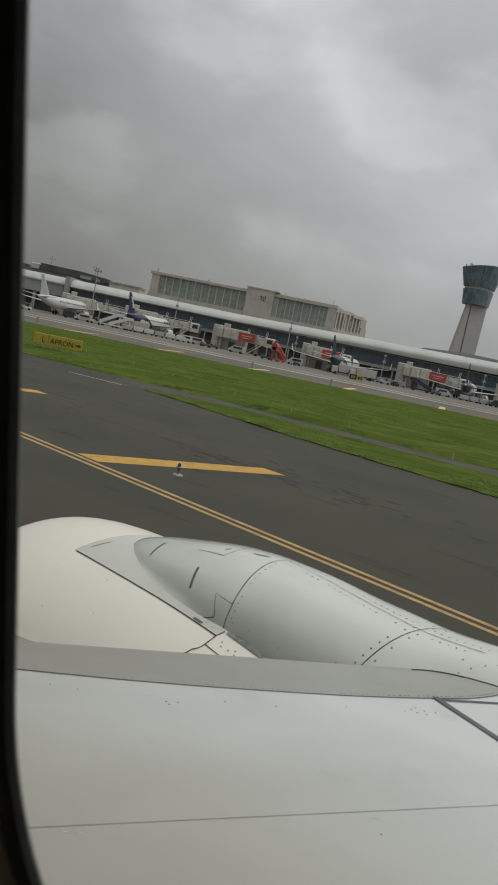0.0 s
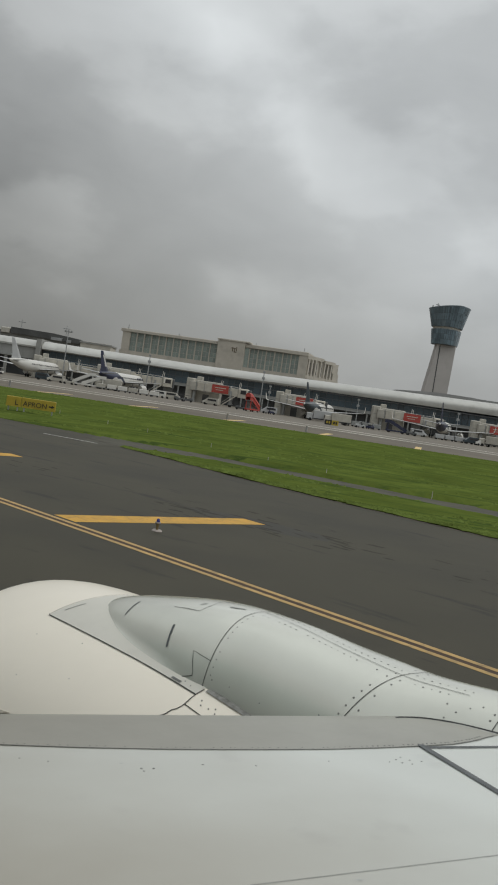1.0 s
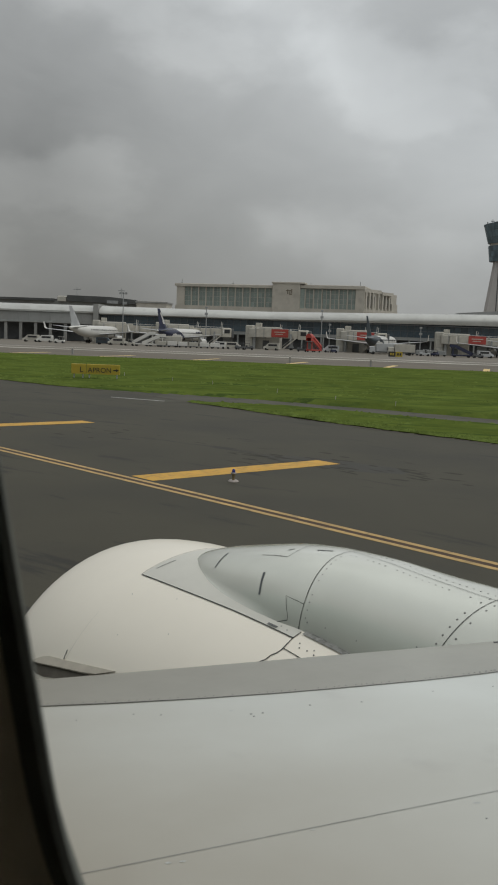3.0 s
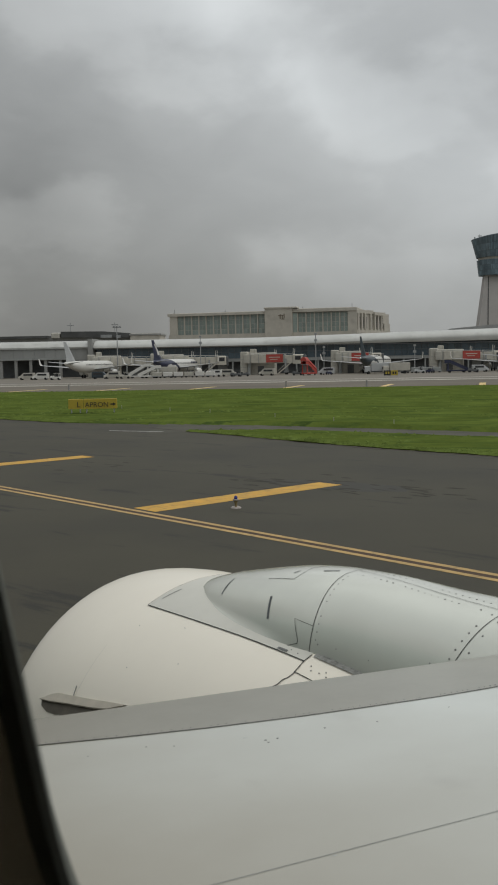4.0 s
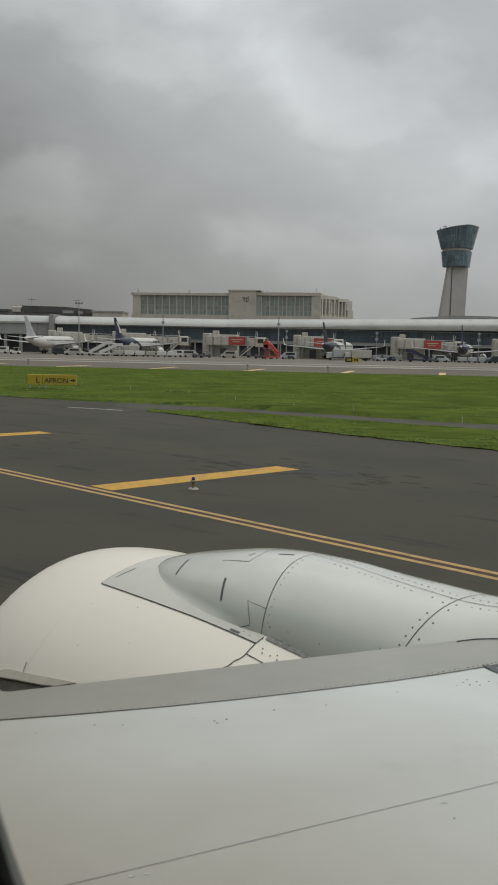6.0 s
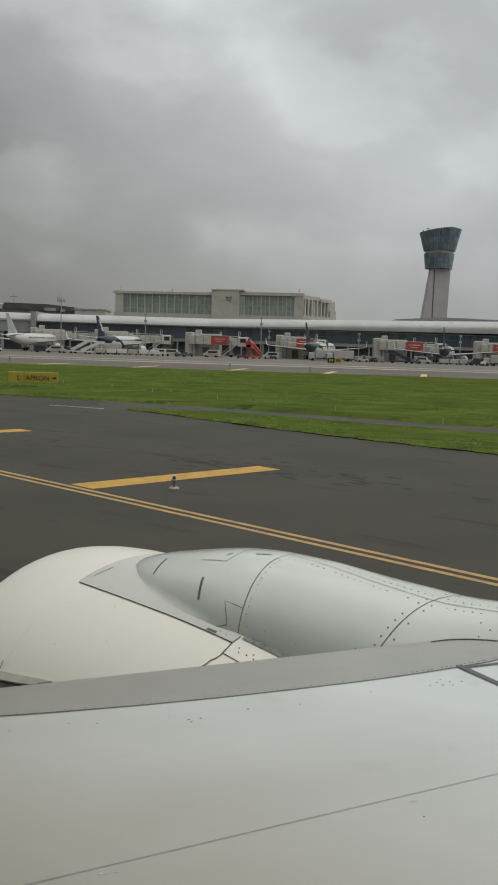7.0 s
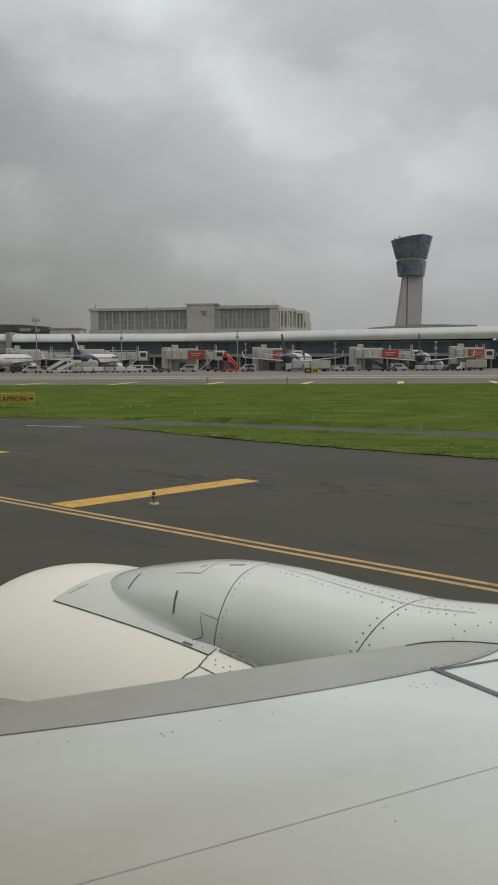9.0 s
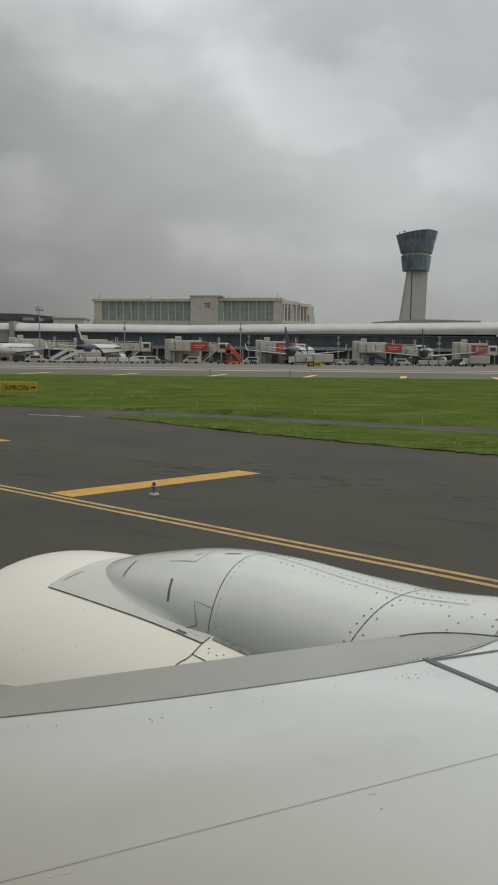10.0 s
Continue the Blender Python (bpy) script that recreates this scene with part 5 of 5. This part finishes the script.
jet_bridge(55.4, 332, -4, 18)
jet_bridge(90.5, 331, -6, 8)


# ---- ground vehicles and kit ----
def van(m, label, mat):
    v = thing("airport_van", m, label, "van", "apron vehicles")
    s = Shape()
    s.loft([[(-0.95, y, z0), (0.95, y, z0), (0.95, y, z1 * 0.6), (0.82, y, z1), (-0.82, y, z1), (-0.95, y, z1 * 0.6)] for y, z0, z1 in ((-2.5, 0.45, 2.1), (-2.3, 0.4, 2.25), (1.0, 0.4, 2.25), (1.9, 0.4, 1.35), (2.6, 0.45, 1.1))])
    body = part("body", s, mat, v)
    for x in (-0.97, 0.97):
        part("side_window", Shape().box(x - 0.02, x + 0.02, -2.0, 0.9, 1.35, 1.95), M_DUCT, body)
        for y in (-1.6, 1.7):
            part("wheel", Shape().wheel(x * 0.9, y, 0.36, 0.36, 0.24), M_TYRE, v)
    return v


def tug(m, label, mat):
    v = thing("baggage_tug", m, label, "tug", "apron vehicles")
    part("body", Shape().bevelled(-0.85, 0.85, -1.6, 1.6, 0.35, 1.0, 0.12), mat, v)
    part("bonnet", Shape().bevelled(-0.7, 0.7, 0.5, 1.5, 1.0, 1.3, 0.1), mat, v)
    part("canopy", Shape().box(-0.8, 0.8, -1.3, 0.4, 1.95, 2.05).tube([(-0.7, -1.2, 1), (-0.7, -1.2, 2)], 0.04, 6).tube([(0.7, 0.3, 1), (0.7, 0.3, 2)], 0.04, 6), mat, v)
    part("driver_seat", Shape().bevelled(-0.5, 0.5, -0.9, -0.3, 1.0, 1.4, 0.08), M_DUCT, v)
    for x in (-0.8, 0.8):
        for y in (-1.1, 1.1):
            part("wheel", Shape().wheel(x, y, 0.34, 0.34, 0.22), M_TYRE, v)
    return v


def cart(m, label, mat):
    v = thing("baggage_cart", m, label, "cart", "baggage carts in a train")
    part("bed", Shape().box(-0.8, 0.8, -1.5, 1.5, 0.45, 0.6), M_STEEL, v)
    part("load", Shape().bevelled(-0.75, 0.75, -1.4, 1.4, 0.6, 1.75, 0.1), mat, v)
    for y in (-1.0, 1.0):
        pieces("wheel", Shape().wheel(-0.65, y, 0.24, 0.24, 0.16).wheel(0.65, y, 0.24, 0.24, 0.16), M_TYRE, v)
    return v


def stairs_truck(m, label, mat, top=3.6, covered=False):
    v = thing("boarding_stairs", m, label, "boarding stairs")
    s = Shape()
    n = 16
    for k in range(n):
        s.box(-0.75, 0.75, -3.4 + 0.34 * k, -3.0 + 0.34 * k, 0.5 + (top - 0.6) * k / n, 0.58 + (top - 0.6) * k / n)
    part("flight", s, M_STEEL, v)
    for x in (-0.85, 0.85):
        s = Shape()
        s.loft([[(x - 0.05, y, z), (x + 0.05, y, z), (x + 0.05, y, z + 1.05), (x - 0.05, y, z + 1.05)] for y, z in ((-3.6, 0.35), (2.0, top - 0.1), (3.6, top - 0.1))])
        part("side_panel", s, mat, v)
    part("platform", Shape().box(-0.9, 0.9, 1.9, 3.7, top - 0.15, top), M_STEEL, v)
    if covered:
        s = Shape()
        s.loft([[(1.05 * math.cos(radians(a_)), y, z + 1.0 + 1.25 * math.sin(radians(a_))) for a_ in range(0, 181, 20)] for y, z in ((-3.4, 0.5), (2.0, top), (3.6, top))])
        part("canopy", s, mat, v, "rounded red canopy", smooth=True)
    part("chassis", Shape().bevelled(-1.0, 1.0, -3.2, 3.2, 0.45, 0.85, 0.05).box(-0.9, -0.7, 2.6, 2.9, 0.8, top - 0.1).box(0.7, 0.9, 2.6, 2.9, 0.8, top - 0.1), mat, v)
    for x in (-0.85, 0.85):
        for y in (-2.2, 2.2):
            part("wheel", Shape().wheel(x, y, 0.38, 0.38, 0.25), M_TYRE, v)
    return v


def box_truck(m, label, mat, lift=0.0):
    v = thing("hi_lift_truck", m, label, "truck", "apron vehicles")
    part("chassis", Shape().box(-1.0, 1.0, -4, 4, 0.6, 0.95), M_UNDER, v)
    part("cab", Shape().bevelled(-1.15, 1.15, 2.2, 4.1, 0.6, 2.5, 0.2), mat, v)
    part("windscreen", Shape().box(-0.95, 0.95, 4.08, 4.14, 1.5, 2.25), M_DUCT, v)
    part("box_body", Shape().bevelled(-1.25, 1.25, -4.2, 2.0, 1.0 + lift, 3.4 + lift, 0.1), mat, v)
    if lift:
        pieces("scissor_lift", Shape().box(-0.9, -0.75, -3, 1, 0.9, 1.1 + lift).box(0.75, 0.9, -3, 1, 0.9, 1.1 + lift), M_STEEL, v)
    for x in (-1.0, 1.0):
        for y in (-2.6, 2.9):
            part("wheel", Shape().wheel(x, y, 0.5, 0.5, 0.32), M_TYRE, v)
    return v


def on(x, y, turn=90):
    return pose(x, y, 0.02, 0, 0, turn)


stairs_truck(on(-43.5, 299, -90), "white mobile boarding stairs beside a navy-tailed airliner", M_WHITE)
stairs_truck(on(-40.0, 297, -90), "white mobile boarding stairs standing on the apron", M_WHITE, 3.0)
stairs_truck(on(9.6, 298, 150), "bright red covered mobile boarding stairs", M_REDSTAIR, 3.4, True)
for k, x in enumerate((-37.5, -34.2, -30.9, -27.6, -24.3, -21.0)):
    cart(on(x, 296 + 0.2 * k), "low white baggage cart in a train", M_WHITE if k % 3 else M_OFFWHITE)
box_truck(on(-36.0, 301), "white box truck on the apron", M_OFFWHITE)
van(on(-20.2, 300), "white apron van by a parked airliner", M_WHITE)
van(on(-15.5, 301, -90), "pale grey airport van on the apron", M_OFFWHITE)
tug(on(-13.2, 296), "dark baggage tug on the apron", M_UNDER)
tug(on(-10.6, 297, -90), "dark baggage tug on the apron", M_UNDER)
tug(on(-69, 295), "white baggage tug near a grey-tailed airliner", M_WHITE)
tug(on(-47.5, 296), "off-white baggage tug on the apron", M_OFFWHITE)
van(on(-52, 299), "off-white van under an airliner's wing", M_OFFWHITE)
van(on(-56, 300, -90), "dark van under an airliner's wing", M_TEAL)
box_truck(on(36.5, 298), "pale catering truck beside a teal-tailed airliner", M_OFFWHITE)
box_truck(on(31.0, 300), "grey cargo loader by an airliner", M_GREYTAIL)
stairs_truck(on(55.5, 300, 90), "navy mobile boarding stairs by a jet bridge", M_NAVY, 3.0)
tug(on(6.0, 299), "dark tug beside red boarding stairs", M_UNDER)
van(on(15.2, 303), "grey airport van by the pier", M_GREYTAIL)
tug(on(60.0, 297), "dark baggage tug by an airliner", M_UNDER)
tug(on(44.0, 300), "grey baggage tug by the pier", M_GREYTAIL)
van(on(80.5, 302), "dark airport van parked on the apron", M_TEAL)
van(on(84.0, 301), "white airport van parked on the apron", M_WHITE)
van(on(-75.5, 303), "white van by the loading bay", M_WHITE)
van(on(-80.5, 305), "off-white van by the loading bay", M_OFFWHITE)
box_truck(on(86.5, 300, 70), "off-white service truck on the apron", M_OFFWHITE)
for k in range(5):
    cart(on(70.5 + 3.2 * k, 304), "grey baggage cart in a train", M_GREYTAIL)


def mast(x, y, h, r, heads, label):
    v = thing("light_mast", pose(x, y, 0.02), label, "light mast", "apron light masts")
    part("pole", Shape().tube([(0, 0, 0), (0, 0, h * 0.5), (0, 0, h)], [r, r * 0.8, r * 0.55], 8), M_STEEL, v)
    part("base_plate", Shape().bevelled(-0.5, 0.5, -0.5, 0.5, 0, 0.4, 0.05), M_GREYCLAD, v)
    if heads:
        part("floodlight_frame", Shape().box(-1.4, 1.4, -0.1, 0.1, h - 0.2, h).box(-1.3, -0.7, -0.4, 0.2, h, h + 0.5).box(-0.3, 0.3, -0.4, 0.2, h, h + 0.5).box(0.7, 1.3, -0.4, 0.2, h, h + 0.5), M_STEEL, v)
    else:
        pieces("camera_box", Shape().bevelled(-0.4, 0.4, -0.4, 0.4, h - 0.6, h, 0.05).bevelled(-0.5, 0.5, -0.3, 0.3, h - 2.8, h - 2.0, 0.05), M_STEEL, v)
    return v


mast(-54.5, 325, 17.0, 0.22, True, "tall grey floodlight mast on the apron")
mast(-26.2, 325, 13.6, 0.22, False, "tall slim grey mast on the apron")
mast(12.8, 325, 13.8, 0.24, False, "tall slim grey mast on the apron")
mast(15.8, 330, 9.4, 0.2, False, "short grey mast with boxes by the pier")
mast(46.8, 330, 9.4, 0.2, False, "short grey mast with boxes by the pier")
mast(82.0, 330, 9.8, 0.2, False, "short grey mast with boxes by the pier")
mast(112.0, 325, 22.0, 0.26, True, "tall grey floodlight mast on the apron")


# further kit under the bridges
tug(on(15.5, 303, 20), "dark baggage tug under a jet bridge", M_NAVY)
tug(on(48.0, 304, -30), "dark baggage tug under a jet bridge", M_NAVY)
van(on(-3.5, 306, 75), "off-white van under a jet bridge", M_OFFWHITE)
van(on(64.0, 306, -80), "pale grey airport van beside a jet bridge", M_GREYTAIL)
for k in range(4):
    cart(on(40.5 + 3.4 * k, 308 + 0.3 * k), "low grey baggage cart in a train", M_GALLERY)
tug(on(100.0, 301, 60), "off-white baggage tug on the apron", M_OFFWHITE)

# ---- signs, lights and stakes ----
def sign_board(m, width, height, label, mats):
    v = thing("taxiway_sign", m, label, "sign")
    x0 = 0.0
    boards = []
    for w, mt in mats:
        boards.append(part("sign_face", Shape().bevelled(x0, x0 + w - 0.04, -0.12, 0.12, 0.35, 0.35 + height, 0.04), mt, v))
        for q in (x0 + 0.2, x0 + w - 0.35):
            part("sign_leg", Shape().box(q, q + 0.1, -0.05, 0.05, 0, 0.4), M_STEEL, v)
        x0 += w
    return v, boards


def words(board, body, x, z, size):
    c = bpy.data.curves.new("lettering", "FONT")
    c.body, c.size, c.extrude = body, size, 0.01
    tmp = bpy.data.objects.new("lettering", c)
    me = bpy.data.meshes.new_from_object(tmp)
    bpy.data.objects.remove(tmp)
    me.materials.clear()
    me.materials.append(M_SIGNBLACK)
    ob = part("lettering", me, M_SIGNBLACK, board)
    ob.matrix_basis = pose(x, -0.135, z, 90, 0, 0)
    return ob


v, bd = sign_board(pose(27.0, 246, 0.02), 3.6, 1.3, "small black and yellow taxiway sign", [(1.8, M_SIGNBLACK), (1.8, M_SIGNYELLOW)])
pieces("sign_bars", Shape().box(0.4, 0.8, -0.15, -0.12, 0.7, 1.3).box(1.0, 1.4, -0.15, -0.12, 0.7, 1.3), M_SIGNYELLOW, bd[0])
pieces("sign_bars", Shape().box(2.2, 2.6, -0.15, -0.12, 0.7, 1.3).box(2.8, 3.2, -0.15, -0.12, 0.7, 1.3), M_SIGNBLACK, bd[1])
v, bd = sign_board(pose(-18.05, 81.5, 0.25, 0, 0, 4), 4.1, 0.85, "dull yellow taxiway direction sign standing on the grass", [(1.3, M_SIGNYELLOW), (2.9, M_SIGNYELLOW)])
words(bd[0], "L", 0.72, 0.50, 0.66)
words(bd[1], "APRON", 1.42, 0.50, 0.60)
part("arrow", Shape().box(3.60, 3.90, -0.14, -0.12, 0.67, 0.77).add([(3.82, -0.135, 0.58), (3.82, -0.135, 0.86), (4.08, -0.135, 0.72)], [(0, 1, 2)]), M_SIGNBLACK, bd[1])

for x, y in ((1.3, 163), (-37, 168), (14.5, 158)):
    v = thing("marker_post", pose(x, y, 0.02), "short grey marker post at the taxiway's edge", "post", "marker posts")
    part("stake", Shape().bevelled(-0.16, 0.16, -0.12, 0.12, 0, 1.0, 0.05), M_GREYCLAD, v)
    part("cap", Shape().bevelled(-0.2, 0.2, -0.16, 0.16, 1.0, 1.1, 0.04), M_OFFWHITE, v)


def edge_light(x, y):
    v = thing("taxiway_edge_light", pose(x, y, 0.0), "blue-topped taxiway edge light on a round base", "light", "taxiway edge lights")
    ring = lambda r, z: [(0.8 * r * math.cos(2 * math.pi * k / 14), r * math.sin(2 * math.pi * k / 14), z) for k in range(14)]
    part("base", Shape().loft([ring(0.2, 0.0), ring(0.2, 0.02), ring(0.16, 0.05)]), M_LAMPBASE, v)
    part("stem", Shape().loft([ring(0.05, 0.04), ring(0.045, 0.12), ring(0.075, 0.24)]), M_LAMPSTEM, v)
    part("collar", Shape().loft([ring(0.10, 0.24), ring(0.11, 0.255), ring(0.10, 0.28)]), M_LAMPBASE, v, "pale metal collar")
    part("lens", Shape().loft([ring(0.062, 0.28), ring(0.066, 0.32), ring(0.052, 0.36), ring(0.02, 0.38)]), M_BLUE, v, "blue glass lens")
    return v


edge_light(-1.35, 28.1)
edge_light(9.5, 16.6)
rs = random.Random(21)
for k in range(9):
    x = -14 + 4.4 * k + rs.uniform(-0.8, 0.8)
    y = near_edge(x) + 16 + rs.uniform(-2, 3)
    v = thing("white_stake", pose(x, y, 0.15), "thin white marker stake in the grass", "stake", "white stakes in the grass")
    part("stake", Shape().tube([(0, 0, 0), (0, 0, 0.42)], 0.022, 6), M_OFFWHITE, v)
